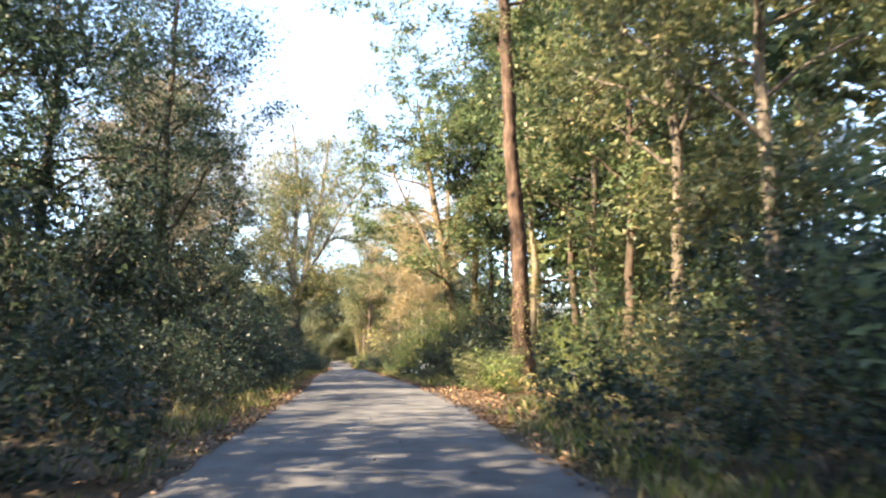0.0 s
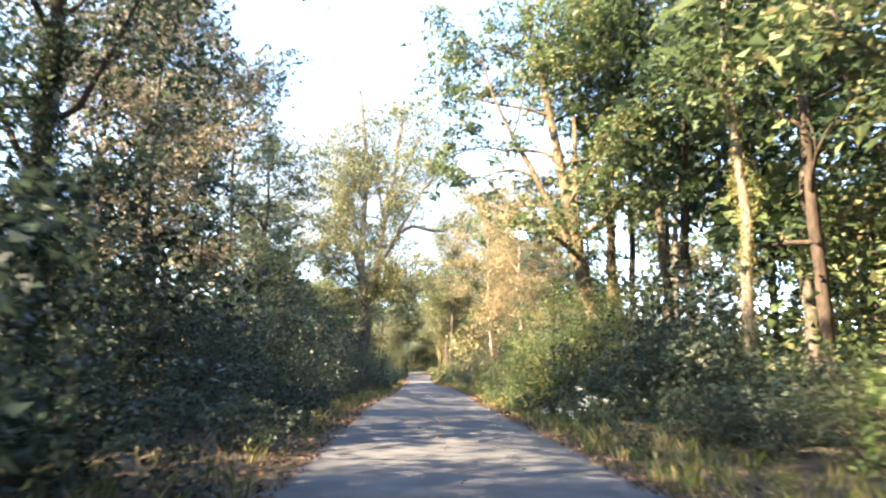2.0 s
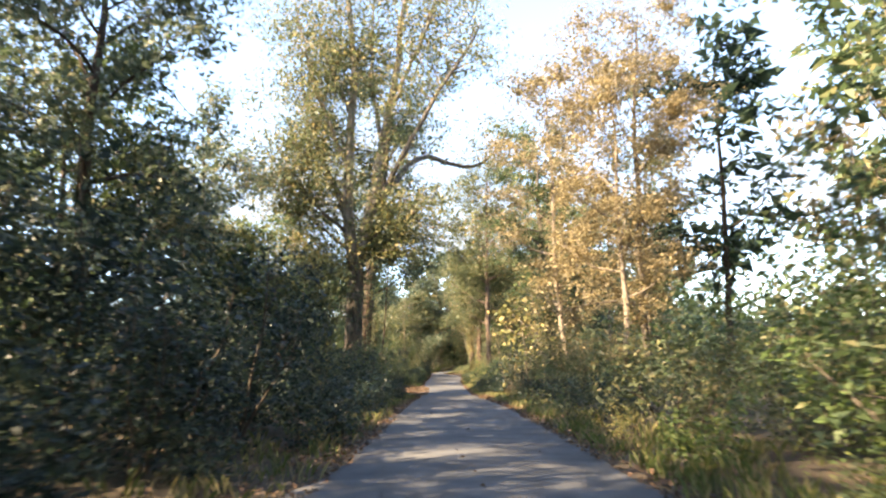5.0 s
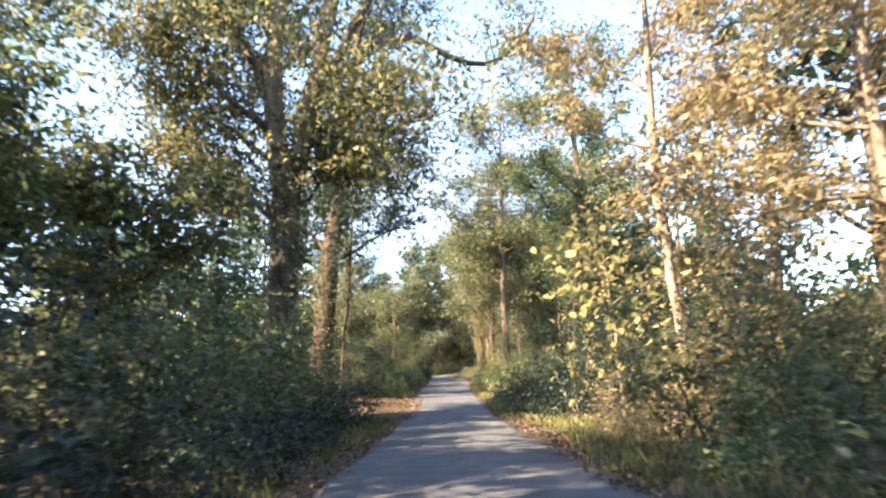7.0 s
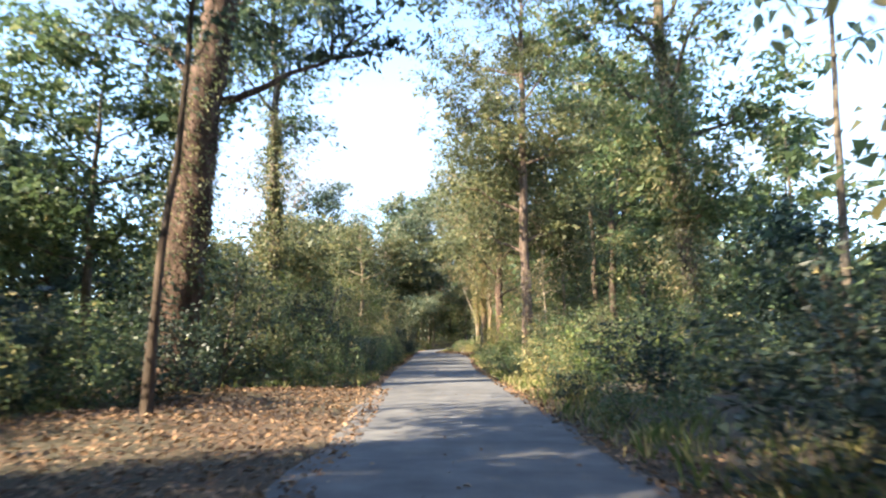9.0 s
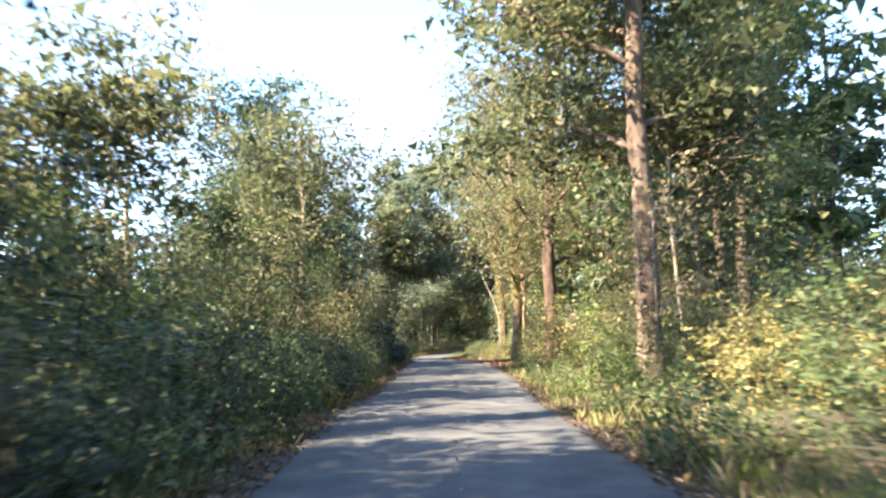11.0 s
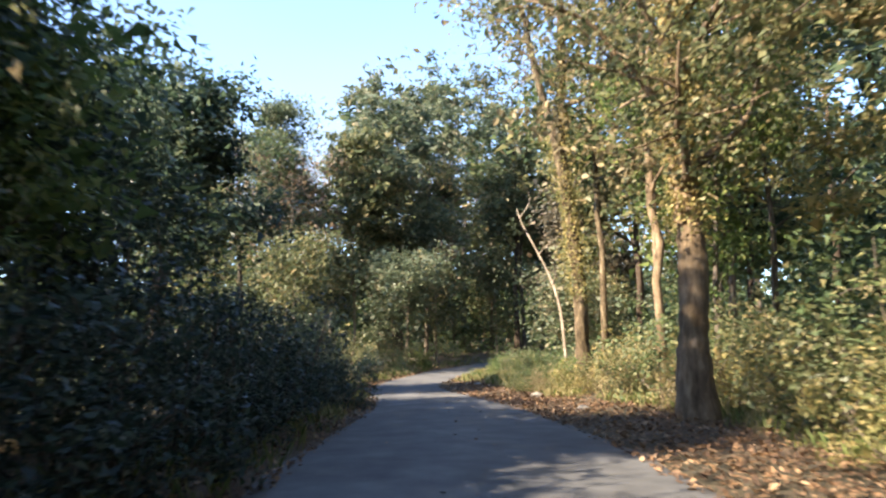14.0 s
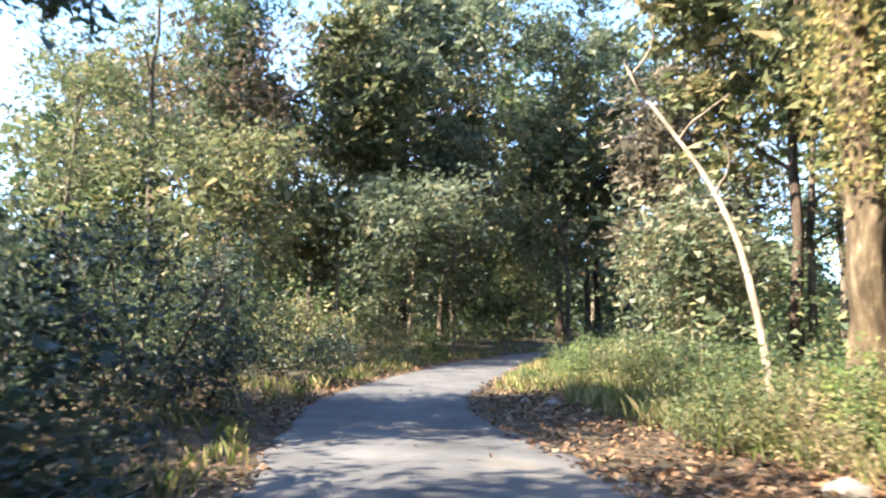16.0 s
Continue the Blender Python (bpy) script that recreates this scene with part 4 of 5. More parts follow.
DEEP = [      # kinds that only stand deep in the wood
    tree(label="forest tree deep in the wood", r=0.24, h=20, crown_from=4.5, crown=5.2, limbs=8, twigs=3, leaf="green", bark="grey", sides=7, seed=121, leaves=1318, size=0.81, clump=1.15),
    tree(label="dark forest tree deep in the wood", r=0.26, h=22, crown_from=5, crown=5.6, limbs=8, twigs=3, leaf="dark", bark="dark", sides=7, seed=122, leaves=1419, size=0.81, clump=1.15),
    tree(label="olive-leaved tree deep in the wood", r=0.2, h=18, crown_from=4, crown=5.0, limbs=8, twigs=3, leaf="olive", bark="grey", sides=7, seed=123, leaves=1318, size=0.78, clump=1.15),
    tree(label="withering tree deep in the wood", r=0.18, h=16, crown_from=5, crown=4.2, limbs=8, twigs=3, leaf="rust", bark="pale", sides=7, seed=124, leaves=912, size=0.62, clump=1.0),
    tree(label="tall open tree deep in the wood", r=0.28, h=25, crown_from=11, crown=5.6, limbs=8, twigs=3, leaf="green", bark="grey", sides=7, seed=125, leaves=1318, size=0.78, clump=1.15),
    tree(label="low dark tree deep in the wood", r=0.15, h=8.5, crown_from=1.0, crown=4.0, limbs=9, twigs=3, leaf="dark", bark="dark", sides=7, seed=126, leaves=1318, size=0.67, clump=1.0),
    tree(label="dry tan tree deep in the wood", r=0.18, h=17, crown_from=3.5, crown=4.4, limbs=8, twigs=3, leaf="dry", bark="pale", sides=7, seed=127, leaves=1216, size=0.67, clump=1.0),
    tree(label="low green tree deep in the wood", r=0.15, h=9.5, crown_from=1.0, crown=4.0, limbs=9, twigs=3, leaf="green", bark="grey", sides=7, seed=128, leaves=1318, size=0.67, clump=1.0),
]
rng = np.random.default_rng(7)
HEROES = [(o.location.x, o.location.y) for o in scene.objects if o.parent is None and o.name.startswith("tree") and o not in KINDS + DEEP]
placed = list(HEROES)
used = set()


def wood_tree(k, x, y, s):
    placed.append((x, y))
    a = rng.uniform(0, 6.28)
    ob = (KINDS if abs(x - float(road_x(y))) < 14.5 and y < 200 else DEEP)[k]
    if ob in used:
        copy_at(ob, x, y, a, s)
    else:
        used.add(ob)
        stand(ob, x, y, a, s)


for side in (-1, 1):
    y = -30.0
    while y < 235:
        for lo, hi in ((10.5, 14), (15, 22), (24, 33)):
            yy = y + rng.uniform(-2.5, 2.5)
            off = rng.uniform(lo, hi)
            x = float(road_x(yy)) + side * off
            if min(math.dist((x, yy), q) for q in placed) < 4.2:
                continue
            if side > 0:
                if 64 < yy < 80 and off < 27:        # a gap in the wood, through which the hills show
                    continue
                k = rng.choice(8, p=[0.18, 0.16, 0.16, 0.06, 0.14, 0.08, 0.12, 0.10])
                s = rng.uniform(0.8, 1.12)
                if yy > 100 and k in (3, 6):
                    k = 0
                if 104 < yy < 142:                   # open sky over low growth
                    if lo < 12:
                        continue
                    k, s = rng.choice([5, 7]), rng.uniform(0.55, 0.75)
            else:                                    # the wood is thin and low on the sunny side
                low = 122 < yy < 182 and lo > 12
                if lo < 12:
                    if rng.uniform() < 0.45 or 140 < yy < 180 or 74 < yy < 128:
                        continue
                    k = rng.choice([0, 2, 3, 5, 7])
                    s = rng.uniform(0.55, 0.8)
                else:
                    k = rng.choice([5, 7, 5, 7, 3])
                    s = rng.uniform(0.7, 1.1) if not 72 < yy < 118 else rng.uniform(0.5, 0.75)
                if low:
                    k, s = rng.choice([5, 7, 7]), rng.uniform(0.6, 0.85)
            wood_tree(int(k), x, yy, s)
        y += 8.0
# trees at x -5.5 and -6.5 stay unseen, added to shade the right verge
for x, yy, k in ((-17, 197, 2), (-5.5, 2, 1), (-6.5, -5, 1), (-5.5, -12, 0), (-13, -6, 1), (16.5, 41, 1), (19, 47, 0), (15.5, 52, 1), (22, 57, 1), (25, 40, 0), (-4.6, 191, 2), (7.5, 203, 2), (-2.2, 209, 4), (10, 189, 2), (-9.5, 204, 4), (12.5, 178, 0), (9.5, 170, 0)):
    wood_tree(k, x, yy, rng.uniform(1.0, 1.2) if yy < 170 else rng.uniform(0.78, 0.9))
for x, yy, k, s in ((3.0, 201, 2, 0.9), (5.5, 209, 0, 0.9), (0.5, 206, 2, 0.9), (-13.2, 177, 4, 0.55), (-11.5, 191, 0, 0.8), (-13, 112, 5, 0.8), (-16, 107, 7, 0.85), (-12.5, 119, 7, 0.8), (-17, 114, 5, 0.9)):
    wood_tree(k, x, yy, s)
for k, x, yy, a, s in ((7, 20.0, 44.0, 0.4, 0.9), (5, 24.5, 52.0, 2.1, 1.0), (7, 17.5, 33.0, 3.3, 0.7), (5, 23.0, 35.5, 1.0, 0.9), (7, 27.5, 60.0, 5.0, 1.0), (5, 21.0, 27.0, 4.1, 0.85), (7, 25.5, 42.5, 0.9, 1.0),
                       (5, 19.5, 54.5, 2.8, 0.7), (2, -18.4, 181.0, 1.5, 0.62), (2, -15.8, 175.6, 3.9, 0.5)):
    copy_at(KINDS[k], x, yy, a, s)
# the wood closes the view where the road turns away
for i in range(34):
    x, yy = rng.uniform(-40, 40), rng.uniform(205, 268)
    if abs(x - float(road_x(yy))) < 5 or min(math.dist((x, yy), q) for q in placed) < 4.5:
        continue
    wood_tree(int(rng.choice([0, 2, 2, 4, 5, 7])), x, yy, rng.uniform(0.95, 1.15))
for x, yy in ((-3.0, 206), (-0.5, 214), (-2.5, 222), (1.5, 229), (-5.0, 213), (4.0, 236), (-1.0, 236), (8.5, 226), (9.5, 205), (8.5, 193)):
    wood_tree(7, x, yy, rng.uniform(0.5, 0.75))


def far_wood():
    """Low far growth, past counting, that closes the wood between the trunks."""
    r = np.random.default_rng(77)
    n = 7000
    y = r.uniform(-20, 290, n)
    side = np.where(r.uniform(size=n) < 0.52, -1, 1)
    x = road_x(np.minimum(y, 195)) + side * r.uniform(15, 34, n)
    back = r.uniform(size=n) < 0.45
    x, y = np.where(back, r.uniform(-60, 70, n), x), np.where(back, 310 - 100 * r.uniform(0, 1, n) ** 1.4, y)
    keep = (np.abs(x - road_x(y)) > 9)
    x, y, side = x[keep], y[keep], side[keep]
    h = r.uniform(1.0, 11, len(x)) * np.where((side < 0) & (y < 225), np.where(y > 100, 0.6, 0.85), 1.0) * np.where(y > 225, 1.5, 1.0) * np.where((side > 0) & (y > 60) & (y < 80), 0.4, 1.0)
    per = 32
    c = np.repeat(np.stack([x, y, ground_z(x, y) + h * 0.5], -1), per, axis=0)
    hh = np.repeat(h, per)
    c += r.normal(0, 1, c.shape) * np.stack([1.2 + 0 * hh, 1.2 + 0 * hh, 0.28 * hh], -1)
    v, f = leaf_blades(c, 0.62, r, 0.6, 0.3, 0.9, True)
    return tagged(new("far_woodland", mesh_of("far_woodland", v, f, LEAF["green"])), "dense green growth deep in the wood", "woodland", kind="stuff")


def outer_wood():
    """The canopy of the wood going on to both sides."""
    r = np.random.default_rng(79)
    n = 7500
    y = r.uniform(-60, 320, n)
    side = np.where(r.uniform(size=n) < 0.5, -1, 1)
    x = road_x(np.minimum(y, 195)) + side * r.uniform(33, 110, n)
    keep = (np.abs(x - road_x(y)) > 14) & ~((side > 0) & (y > 50) & (y < 175) & (np.abs(x - 0.62 * (y - 40)) < 9))
    x, y, side = x[keep], y[keep], side[keep]
    h = r.uniform(2.0, 9.0, len(x)) * np.where(side < 0, 0.8, 1.0)
    per = 14
    c = np.repeat(np.stack([x, y, ground_z(x, y) + h * 0.6], -1), per, axis=0)
    hh = np.repeat(h, per)
    c += r.normal(0, 1, c.shape) * np.stack([1.6 + 0 * hh, 1.6 + 0 * hh, 0.22 * hh], -1)
    v, f = leaf_blades(c, 2.1, r, 0.7, 0.2, 0.6, True)
    return tagged(new("far_woodland", mesh_of("far_woodland", v, f, LEAF["green"])), "green canopy of the wood beyond the roadside trees", "woodland", kind="stuff")


far_wood()
outer_wood()


def undergrowth():
    """Knee to head-high growth between the roadside bushes and the trees."""
    r = np.random.default_rng(78)
    n = 2400
    y = r.uniform(-8, 215, n)
    side = np.where(r.uniform(size=n) < 0.5, -1, 1)
    off = r.uniform(4.2, 15, n)
    depth = np.array([open_depth(int(s), v) for s, v in zip(side, y)])
    off = np.maximum(off, depth + 1.2)
    x = road_x(y) + side * (road_half(y) + off)
    h = r.uniform(0.6, 2.6, n)
    per = 46
    c = np.repeat(np.stack([x, y, ground_z(x, y) + h * 0.45], -1), per, axis=0)
    hh = np.repeat(h, per)
    c += r.normal(0, 1, c.shape) * np.stack([0.55 + 0 * hh, 0.55 + 0 * hh, 0.27 * hh], -1)
    v, f = leaf_blades(c, 0.19, r, 0.55, 0.3, 0.9, True)
    return tagged(new("undergrowth", mesh_of("undergrowth", v, f, LEAF["green"])), "tangled green undergrowth between bushes and trees", "undergrowth", kind="stuff")


CLEAR = [(-1, 93, 107, 5.2), (1, 142.5, 159, 2.3), (1, 15.5, 22.5, 2.6), (1, 159, 167, 2.0), (1, 82, 90, 0.7)]     # side, from, to, depth of open litter from the road's edge


def open_depth(side, y):
    d = 0.0
    for s, a, b, depth in CLEAR:
        if s == side:
            d = max(d, depth * min(max((y - a + 2) / 3, 0), 1, max((b + 2 - y) / 3, 0)))
    return d


undergrowth()

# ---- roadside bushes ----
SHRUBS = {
    # bushes for shaded stretches: the shade is painted into their leaf colour
    "shade": [bush("dense green roadside bush with shade-darkened leaves", 1.6, 2.5, "shade", 3300, 0.15, 201, small=True), bush("low dense green bush with shade-darkened leaves", 1.4, 1.7, "shade", 3000, 0.135, 202, small=True),
              bush("tall roadside thicket with shade-darkened leaves", 1.8, 3.5, "shade", 4200, 0.15, 203, stems=8, small=True), bush("dark bush with larger pale leaves", 1.3, 1.7, "pale", 1700, 0.115, 204, slim=0.7)],
    "sun": [bush("sunlit olive roadside bush", 1.6, 2.3, "olive", 3600, 0.145, 211, small=True), bush("leafy green roadside bush", 1.6, 2.5, "green", 3600, 0.145, 212, small=True),
            bush("fresh green bush with broad leaves", 1.4, 2.0, "fresh", 1900, 0.155, 213, slim=0.7), bush("tall green roadside thicket", 1.8, 3.3, "green", 4600, 0.15, 214, stems=8, small=True),
            bush("yellowing bush at the road's edge", 1.4, 2.0, "yellow", 2400, 0.14, 215, small=True), bush("dry tan bush at the road's edge", 1.3, 1.8, "dry", 2200, 0.14, 216, slim=0.4, small=True)],
    "weed": [bush("low shade-darkened green weeds at the road's edge", 1.4, 1.7, "shade", 1700, 0.155, 241, stems=4, small=True), bush("low leafy green weeds at the road's edge", 1.5, 1.9, "green", 1700, 0.155, 242, stems=4, small=True),
             bush("low fresh green weeds at the road's edge", 1.3, 1.6, "fresh", 1100, 0.18, 243, stems=4, slim=0.65), bush("low yellowing weeds at the road's edge", 1.3, 1.7, "yellow", 1400, 0.15, 244, stems=4, small=True),
             bush("low dry tan weeds at the road's edge", 1.2, 1.7, "dry", 1400, 0.15, 245, stems=5, slim=0.35, small=True)],
}
BIG = [bush("head-high fresh green bush with yellowing leaves", 2.4, 3.9, "fresh", 9500, 0.12, 221, stems=10, clump=0.26, small=True), bush("head-high olive green roadside bush", 2.4, 3.7, "olive", 9500, 0.12, 222, stems=10, clump=0.26, small=True),
       bush("head-high bush with yellow leaves", 2.2, 3.4, "yellow", 8500, 0.12, 223, stems=10, clump=0.26, small=True), bush("head-high dry tan bush", 2.2, 3.2, "dry", 8500, 0.12, 224, stems=10, clump=0.26, small=True)]
BIG.append(bush("tall shade-darkened thicket shading the road", 2.5, 5.0, "shade", 8600, 0.16, 225, stems=10, clump=0.3, small=True, lush=True))
SHRUBS["big"] = BIG
first = set()


def shrub(group, k, x, y, s):
    ob = SHRUBS[group][k]
    if (group, k) in first:
        copy_at(ob, x, y, rng.uniform(0, 6.28), s)
    else:
        first.add((group, k))
        stand(ob, x, y, rng.uniform(0, 6.28), s)


for side in (-1, 1):
    for row, (near, far, step, lo, hi) in enumerate([(0.5, 1.1, 3.3, 0.32, 0.75), (1.6, 3.0, 3.5, 0.6, 1.15), (3.4, 5.4, 5.0, 0.85, 1.35)]):
        y = -6.0
        while y < 182:
            yy = y + rng.uniform(-0.6, 0.6)
            y += step * rng.uniform(0.75, 1.3) * (1.0 if yy < 172 else 1.6)
            off = rng.uniform(near, far)
            s = rng.uniform(lo, hi)
            if off < open_depth(side, yy) + s * 0.5:
                if row == 0 or open_depth(side, yy) > 4:
                    off = open_depth(side, yy) + s * 0.9 + rng.uniform(0, 1)
                    if row == 0:
                        continue
                else:
                    continue
            x = float(road_x(yy)) + side * (float(road_half(yy)) + off + s * 0.6)
            if min(math.dist((x, yy), q) for q in HEROES) < 0.5:
                continue
            if side > 0 and 14 < yy < 26:             # low weeds before the tall tree
                s = min(s * 0.6, 0.5)
            if side > 0 and 157 < yy < 180:           # only low weeds inside the bend
                s = min(s * 0.42, 0.45)
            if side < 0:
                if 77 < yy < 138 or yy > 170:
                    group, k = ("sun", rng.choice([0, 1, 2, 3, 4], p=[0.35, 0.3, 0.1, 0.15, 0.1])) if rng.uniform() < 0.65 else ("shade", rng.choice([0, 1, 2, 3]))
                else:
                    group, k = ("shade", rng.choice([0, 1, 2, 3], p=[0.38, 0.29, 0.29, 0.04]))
            else:
                if 78 < yy < 86:
                    group, k = "sun", rng.choice([0, 4, 5, 1])
                elif 157 < yy < 180:
                    group, k = "sun", rng.choice([1, 2, 2])
                elif 40 < yy < 60:
                    group, k = "sun", rng.choice([1, 2, 0, 2, 3])
                else:
                    group, k = ("sun", rng.choice([0, 1, 2, 3, 4, 5], p=[0.22, 0.28, 0.1, 0.2, 0.1, 0.1])) if rng.uniform() < 0.8 else ("shade", rng.choice([0, 2]))
            # a shaded stretch, done with the darkened leaf colour
            if side > 0 and 26 < yy < 40:
                group, k = "shade", rng.choice([0, 1])
            if side > 0 and 62 < yy < 78:                                # low dark bushes before the dry trees
                group, k = ("shade", rng.choice([0, 1])) if rng.uniform() < 0.6 else ("sun", 1)
                s = min(s, 0.62)
            if side > 0 and 90 < yy < 106 and rng.uniform() < 0.75:        # dull green growth under the old trees, their shade put into its leaf colour
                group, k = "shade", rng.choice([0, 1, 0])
            if side > 0 and 104 < yy < 157:
                group, k = "sun", rng.choice([0, 1, 2, 1, 0, 4])
            if group == "sun" and k in (4, 5) and (side < 0 or 86 < yy < 104 or yy > 157):
                k = rng.choice([0, 1])
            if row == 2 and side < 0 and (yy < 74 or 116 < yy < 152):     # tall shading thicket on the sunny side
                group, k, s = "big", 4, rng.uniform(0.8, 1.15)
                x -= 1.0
                if 116 < yy < 146:                                       # sunlit olive and browning tops
                    k = rng.choice([1, 1, 0, 3])
            if side < 0 and yy >= 152:                                   # lower growth where the road bends
                s = min(s, 0.85)
            if row == 0:
                k = {"sun": (1, 1, 2, 1, 3, 4), "shade": (0, 0, 0, 1)}.get(group, (0,))[k]
                group = "weed"
                if yy < 14 or (side < 0 and yy < 90):
                    k = 0
            if group == "shade" and k == 3:
                s = min(s, 0.8)
            if side > 0 and 98 < yy < 128:                               # low growth under open sky
                s = min(s, 0.85)
            wide = {"weed": 1.45, "sun": 1.75, "shade": 1.75, "big": 2.6}[group] * s          # keep the sprays off the tar
            clear = float(road_half(yy)) + max(wide - (0.75 if side < 0 and yy < 90 else 0.35), 0.4)
            if abs(x - float(road_x(yy))) < clear:
                x = float(road_x(yy)) + side * clear
            shrub(group, int(k), x, yy, s)


for k, x, yy, s in ((0, 8.6, 43.4, 0.95), (1, 9.6, 46.2, 1.1), (0, 8.9, 48.8, 0.9), (0, 10.2, 51.2, 1.1), (1, 12.2, 44.6, 1.15), (0, 8.2, 53.4, 0.8), (4, 10.4, 38.4, 0.75), (4, 9.4, 34.5, 0.55),
                     (1, 7.8, 80.0, 0.8), (3, 8.4, 83.0, 0.95), (3, 9.4, 86.0, 0.9), (1, 8.6, 90.5, 0.65), (1, 7.9, 96.0, 0.6), (0, 10.9, 20.4, 0.5), (1, 11.3, 15.6, 0.55), (4, 11.4, 10.8, 0.7), (4, 11.0, 6.6, 0.6),
                     (1, -6.2, 110.2, 0.8), (0, -7.6, 113.5, 0.9), (1, -5.6, 116.0, 0.75), (3, -7.9, 117.4, 0.8), (0, -6.6, 121.6, 0.9), (1, -7.4, 125.0, 0.9), (1, -6.3, 128.3, 1.0), (0, -6.9, 131.4, 1.0), (1, -6.2, 134.4, 0.95), (3, -7.3, 136.6, 1.0), (1, -6.6, 138.8, 1.15), (1, -6.7, 141.8, 1.1), (3, -8.6, 139.6, 1.25), (1, -8.8, 131.0, 1.25), (1, -8.4, 85.0, 0.85), (1, -7.6, 80.5, 0.8), (1, 8.0, 122.6, 0.75), (1, 6.6, 126.0, 0.7), (1, 5.6, 134.0, 0.75), (1, 5.8, 137.5, 0.9), (1, 6.2, 141.0, 0.75)):
    shrub("big", k, x, yy, s)
SHRUBS["broad"] = [bush("low plant with broad bright yellow leaves", 0.9, 0.9, "yellow", 60, 0.3, 231, stems=4, slim=0.85, clump=0.3), bush("low plant with broad fresh green leaves", 0.9, 0.8, "fresh", 260, 0.19, 232, stems=5, slim=0.8, clump=0.3)]
for k, x, yy, s in ((0, 8.2, 19.4, 0.6), (0, 8.7, 18.6, 0.5), (1, -3.6, 126.0, 0.5), (1, -3.5, 124.9, 0.45), (1, 2.9, 131.0, 0.5), (0, 9.0, 90.2, 1.0)):
    shrub("broad", k, x, yy, s)
for k, x, yy, s in ((4, 3.0, 146.5, 0.65), (0, 3.6, 149.0, 0.8), (4, 3.4, 153.0, 0.75), (5, 3.0, 154.9, 0.6), (0, 2.6, 157.0, 0.6), (5, 3.3, 158.6, 0.8), (0, 5.2, 155.0, 0.9), (4, 5.6, 158.0, 0.9), (0, 6.2, 151.0, 1.0), (1, 6.4, 161.0, 0.9)):
    shrub("sun", k, x, yy, s)
for k, x, yy, s in ((1, 1.0, 160.9, 0.34), (0, 1.9, 161.2, 0.4), (4, 3.1, 160.6, 0.75), (5, 3.9, 161.9, 0.8), (4, 4.4, 160.2, 0.8), (1, 0.3, 161.8, 0.3)):
    shrub("sun", k, x, yy, s)
for k, x, yy, s in ((5, 0.6, 160.0, 0.38), (4, 1.3, 159.2, 0.42), (5, 2.0, 158.8, 0.5), (0, 2.7, 158.2, 0.45), (5, 3.6, 157.6, 0.55), (4, 4.3, 157.0, 0.5), (5, 1.2, 161.6, 0.5), (0, 0.1, 161.2, 0.36), (4, 2.4, 160.0, 0.55)):
    shrub("sun", k, x, yy, s)
for i in range(16):
    yy = rng.uniform(161, 177)
    shrub("sun", int(rng.choice([1, 2, 0, 1])), float(road_x(yy)) + rng.uniform(3.2, 6.0), yy, rng.uniform(0.3, 0.48))
for k, x, yy, s in ((2, 8.0, 22.4, 0.55), (0, 7.9, 20.9, 0.5), (2, 8.3, 19.2, 0.45), (2, 8.8, 23.5, 0.6)):
    shrub("sun", k, x, yy, s)


def flowering_weed(x, y, s):
    """A low weed with loose heads of white blossom."""
    r = np.random.default_rng(251)
    ob = bush("low green weed with white flower heads", 1.3, 1.5, "green", 700, 0.2, 252, stems=5)
    heads = np.repeat(np.stack([r.normal(0, 0.75, 13), r.normal(0, 0.6, 13), r.uniform(0.9, 2.3, 13)], -1), 14, axis=0)
    v, f = leaf_blades(heads + r.normal(0, 0.09, heads.shape), 0.12, r, 0.8, -0.3, 1.0)
    tagged(part("blossom", mesh_of("blossom", v, f, PETAL), ob), "white flower heads", kind="stuff")
    return stand(ob, x, y, 0.0, s)


for group, k, x, yy, s in (("shade", 0, -2.5, 88.6, 0.62), ("sun", 1, -3.8, 90.4, 0.75), ("shade", 2, -4.6, 87.4, 0.8), ("sun", 0, -3.1, 86.2, 0.7), ("sun", 1, -2.9, 83.6, 0.75), ("shade", 0, -4.3, 84.4, 0.9), ("shade", 1, -3.0, 91.8, 0.5), ("sun", 1, -6.4, 101.6, 0.75), ("shade", 0, -6.0, 104.2, 0.8), ("sun", 1, -7.0, 98.0, 0.9)):
    shrub(group, k, x, yy, s)
# a dark unbroken thicket on the shaded side before the bend, shade leaves colour-darkened
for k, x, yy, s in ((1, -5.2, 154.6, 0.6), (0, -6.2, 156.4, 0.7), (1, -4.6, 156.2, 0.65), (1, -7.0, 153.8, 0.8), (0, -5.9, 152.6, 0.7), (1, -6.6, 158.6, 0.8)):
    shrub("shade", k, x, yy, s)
yy = 115.0
while yy < 153:
    s = rng.uniform(0.42, 0.58) if yy < 140 else rng.uniform(0.55, 0.8)
    shrub(*(("sun", int(rng.choice([0, 1, 3]))) if yy < 139 and rng.uniform() < 0.6 else ("shade", int(rng.choice([2, 0, 2])))), float(road_x(yy)) - float(road_half(yy)) - 1.75 * s - rng.uniform(0.0, 0.5), yy, s)
    yy += rng.uniform(1.7, 2.5)
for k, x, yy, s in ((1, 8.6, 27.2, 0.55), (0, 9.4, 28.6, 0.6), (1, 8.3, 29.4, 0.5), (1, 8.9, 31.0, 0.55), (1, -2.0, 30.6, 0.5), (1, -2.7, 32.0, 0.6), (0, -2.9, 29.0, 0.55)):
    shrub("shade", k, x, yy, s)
flowering_weed(6.9, 32.2, 0.36)


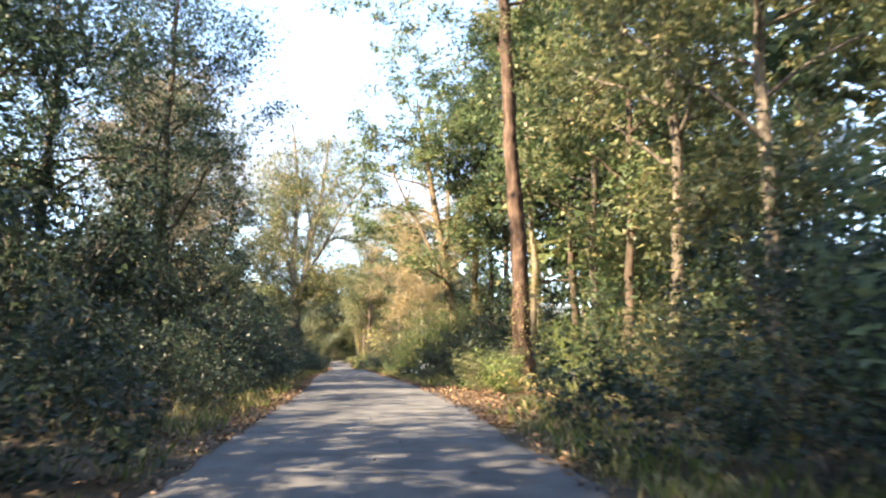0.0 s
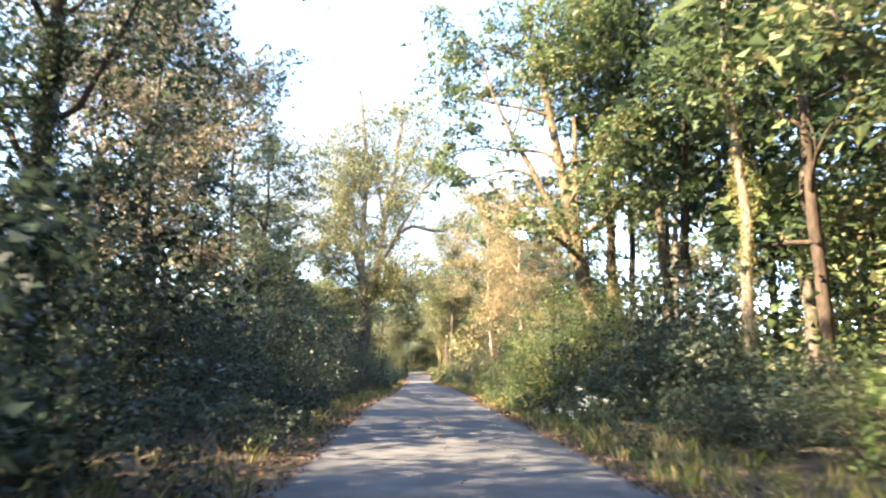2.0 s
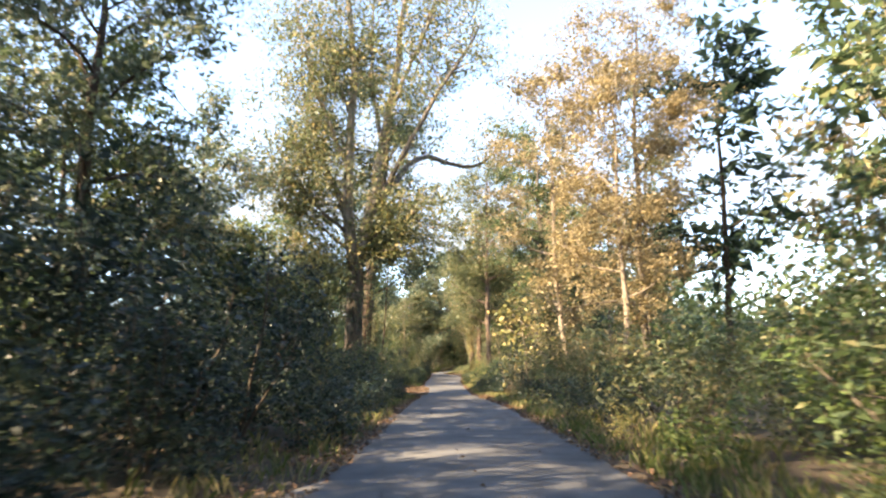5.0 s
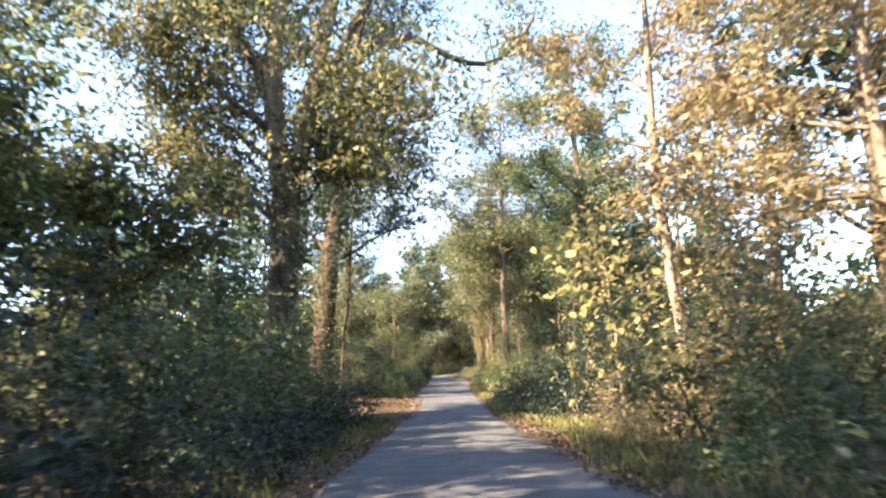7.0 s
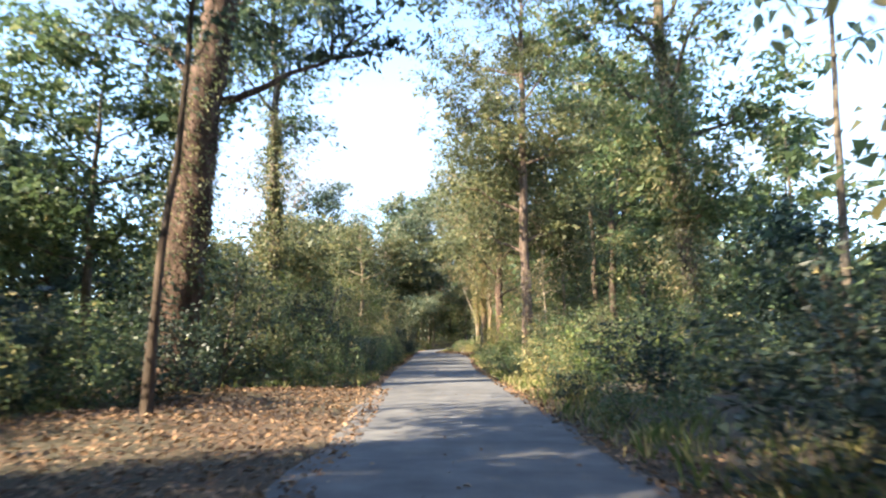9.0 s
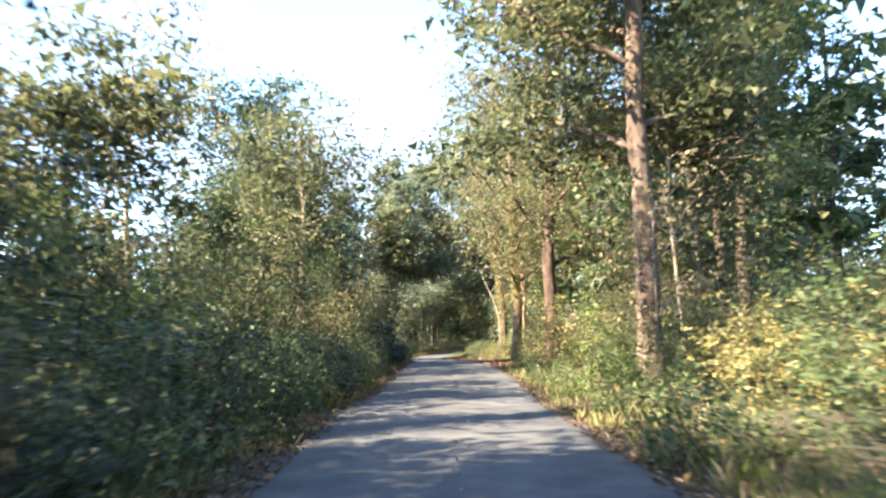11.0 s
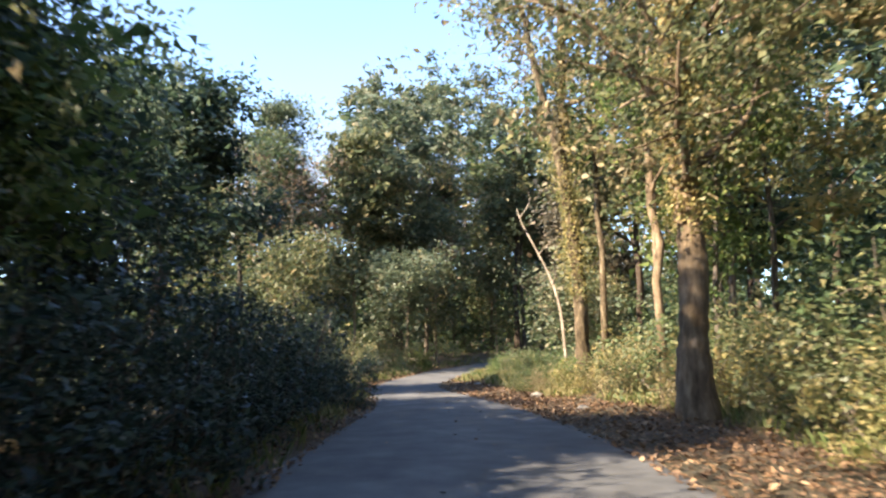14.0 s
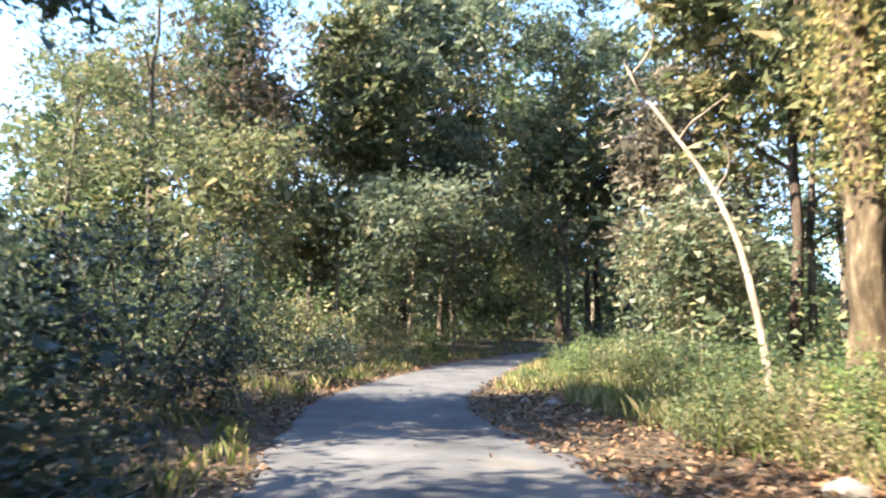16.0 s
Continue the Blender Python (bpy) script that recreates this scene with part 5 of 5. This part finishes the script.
# ---- litter, grass and stones on the verges ----
def litter():
    r = np.random.default_rng(301)
    pts = []
    n = 80000
    y = r.uniform(-4, 185, n)
    side = np.where(r.uniform(size=n) < 0.5, -1, 1)
    depth = np.array([open_depth(int(s), v) for s, v in zip(side, y)])
    off = np.abs(r.normal(0, 0.8, n)) - 0.16 + r.uniform(0, 1, n) * depth
    x = road_x(y) + side * (road_half(y) + off)
    extra = []
    for s, a, e, d in CLEAR[:4]:
        q = int((e - a) * d * 150)
        ye = r.uniform(a - 1, e + 1, q)
        oe = r.uniform(-0.1, 1, q) ** 1.0 * d
        extra.append(np.stack([road_x(ye) + s * (road_half(ye) + oe), ye, oe], -1))
    extra = np.concatenate(extra)
    dens = 0.5 + 0.5 * np.sin(y * 0.8 + side) * np.sin(y * 0.27 + 1.3 * side)
    keep = r.uniform(size=n) < 0.35 + 0.65 * dens
    x, y, off = np.r_[x[keep], extra[:, 0]], np.r_[y[keep], extra[:, 1]], np.r_[off[keep], extra[:, 2]]
    z = np.where(off < 0.0, np.interp(y, GRID, ROAD_Z) + 0.012, ground_z(x, y) + 0.02 + r.uniform(0, 0.05, len(x)))
    # a few stray leaves on the tar
    m = 420
    ys = r.uniform(0, 180, m)
    xs = road_x(ys) + road_half(ys) * r.uniform(-1, 1, m) ** 3
    c = np.concatenate([np.stack([x, y, z], -1), np.stack([xs, ys, np.interp(ys, GRID, ROAD_Z) + 0.025], -1)])
    v, f = leaf_blades(c, np.concatenate([np.full(len(x), 0.088), np.full(m, 0.07)]), r, 0.62, -0.02, 0.35)
    v[:, 2] = np.maximum(v[:, 2], np.repeat(c[:, 2], 4) - 0.005)
    return tagged(new("leaf_litter", mesh_of("leaf_litter", v, f, LITTER)), "dry orange-brown fallen leaves along the road's edges", "leaf litter", kind="stuff")


def grass():
    r = np.random.default_rng(302)
    V = []
    tufts = 6200
    ty = r.uniform(-4, 190, tufts)
    side = np.where(r.uniform(size=tufts) < 0.32, -1, 1)
    depth = np.array([open_depth(int(s), v) for s, v in zip(side, ty)])
    off = 0.15 + depth * 0.9 + np.abs(r.normal(0, 1.15, tufts))
    tx = road_x(ty) + side * (road_half(ty) + off)
    inner = r.uniform(size=tufts) < 0.16            # tall grass inside the last bend
    ty = np.where(inner, r.uniform(160, 178, tufts), ty)
    tx = np.where(inner, road_x(ty) + road_half(ty) + r.uniform(1.6, 5.5, tufts), tx)
    tz = ground_z(tx, ty)
    per = 7
    h = np.repeat(r.uniform(0.10, 0.34, tufts) * np.where(inner, 1.25, 1.0), per)
    n = tufts * per
    a = r.uniform(0, 6.28, n)
    b = np.stack([np.repeat(tx, per) + r.normal(0, 0.09, n), np.repeat(ty, per) + r.normal(0, 0.09, n), np.repeat(tz, per) - 0.02], -1)
    w = np.stack([np.cos(a), np.sin(a), 0 * a], -1) * 0.011
    out = np.stack([-np.sin(a), np.cos(a), 0 * a], -1) * (h * r.uniform(0.15, 0.7, n))[:, None]
    up = np.stack([0 * a, 0 * a, h], -1)
    v = np.stack([b - w, b + w, b + up * 0.65 + out * 0.4 + w * 0.7, b + up + out], 1).reshape(-1, 3)
    return tagged(new("grass", mesh_of("grass", v, np.arange(4 * n).reshape(-1, 4), GRASS)), "half-dry grass tufts along the verges", "grass", kind="stuff")


litter()
grass()


def stone(x, y, s, seed):
    r = np.random.default_rng(seed)
    bm = bmesh.new()
    bmesh.ops.create_icosphere(bm, subdivisions=2, radius=1.0)
    for vert in bm.verts:
        k = 1 + 0.22 * noise.noise(vert.co * 1.4 + Vector((seed, 0, 0)))
        vert.co = Vector((vert.co.x * k * s, vert.co.y * k * s * 0.8, vert.co.z * k * s * 0.6))
    me = bpy.data.meshes.new("stone")
    bm.to_mesh(me)
    bm.free()
    me.materials.append(STONE)
    ob = stand(new("stone", me), x, y, r.uniform(0, 6), 1.0, -s * 0.25)
    return tagged(ob, "grey roadside stone among dry leaves", "stone", group="roadside stones")


stone(0.33, 159.2, 0.17, 1)
stone(1.75, 161.0, 0.2, 2)
stone(-1.2, 165.6, 0.16, 3)
stone(0.9, 154.8, 0.15, 4)
stone(-1.6, 166.4, 0.1, 5)
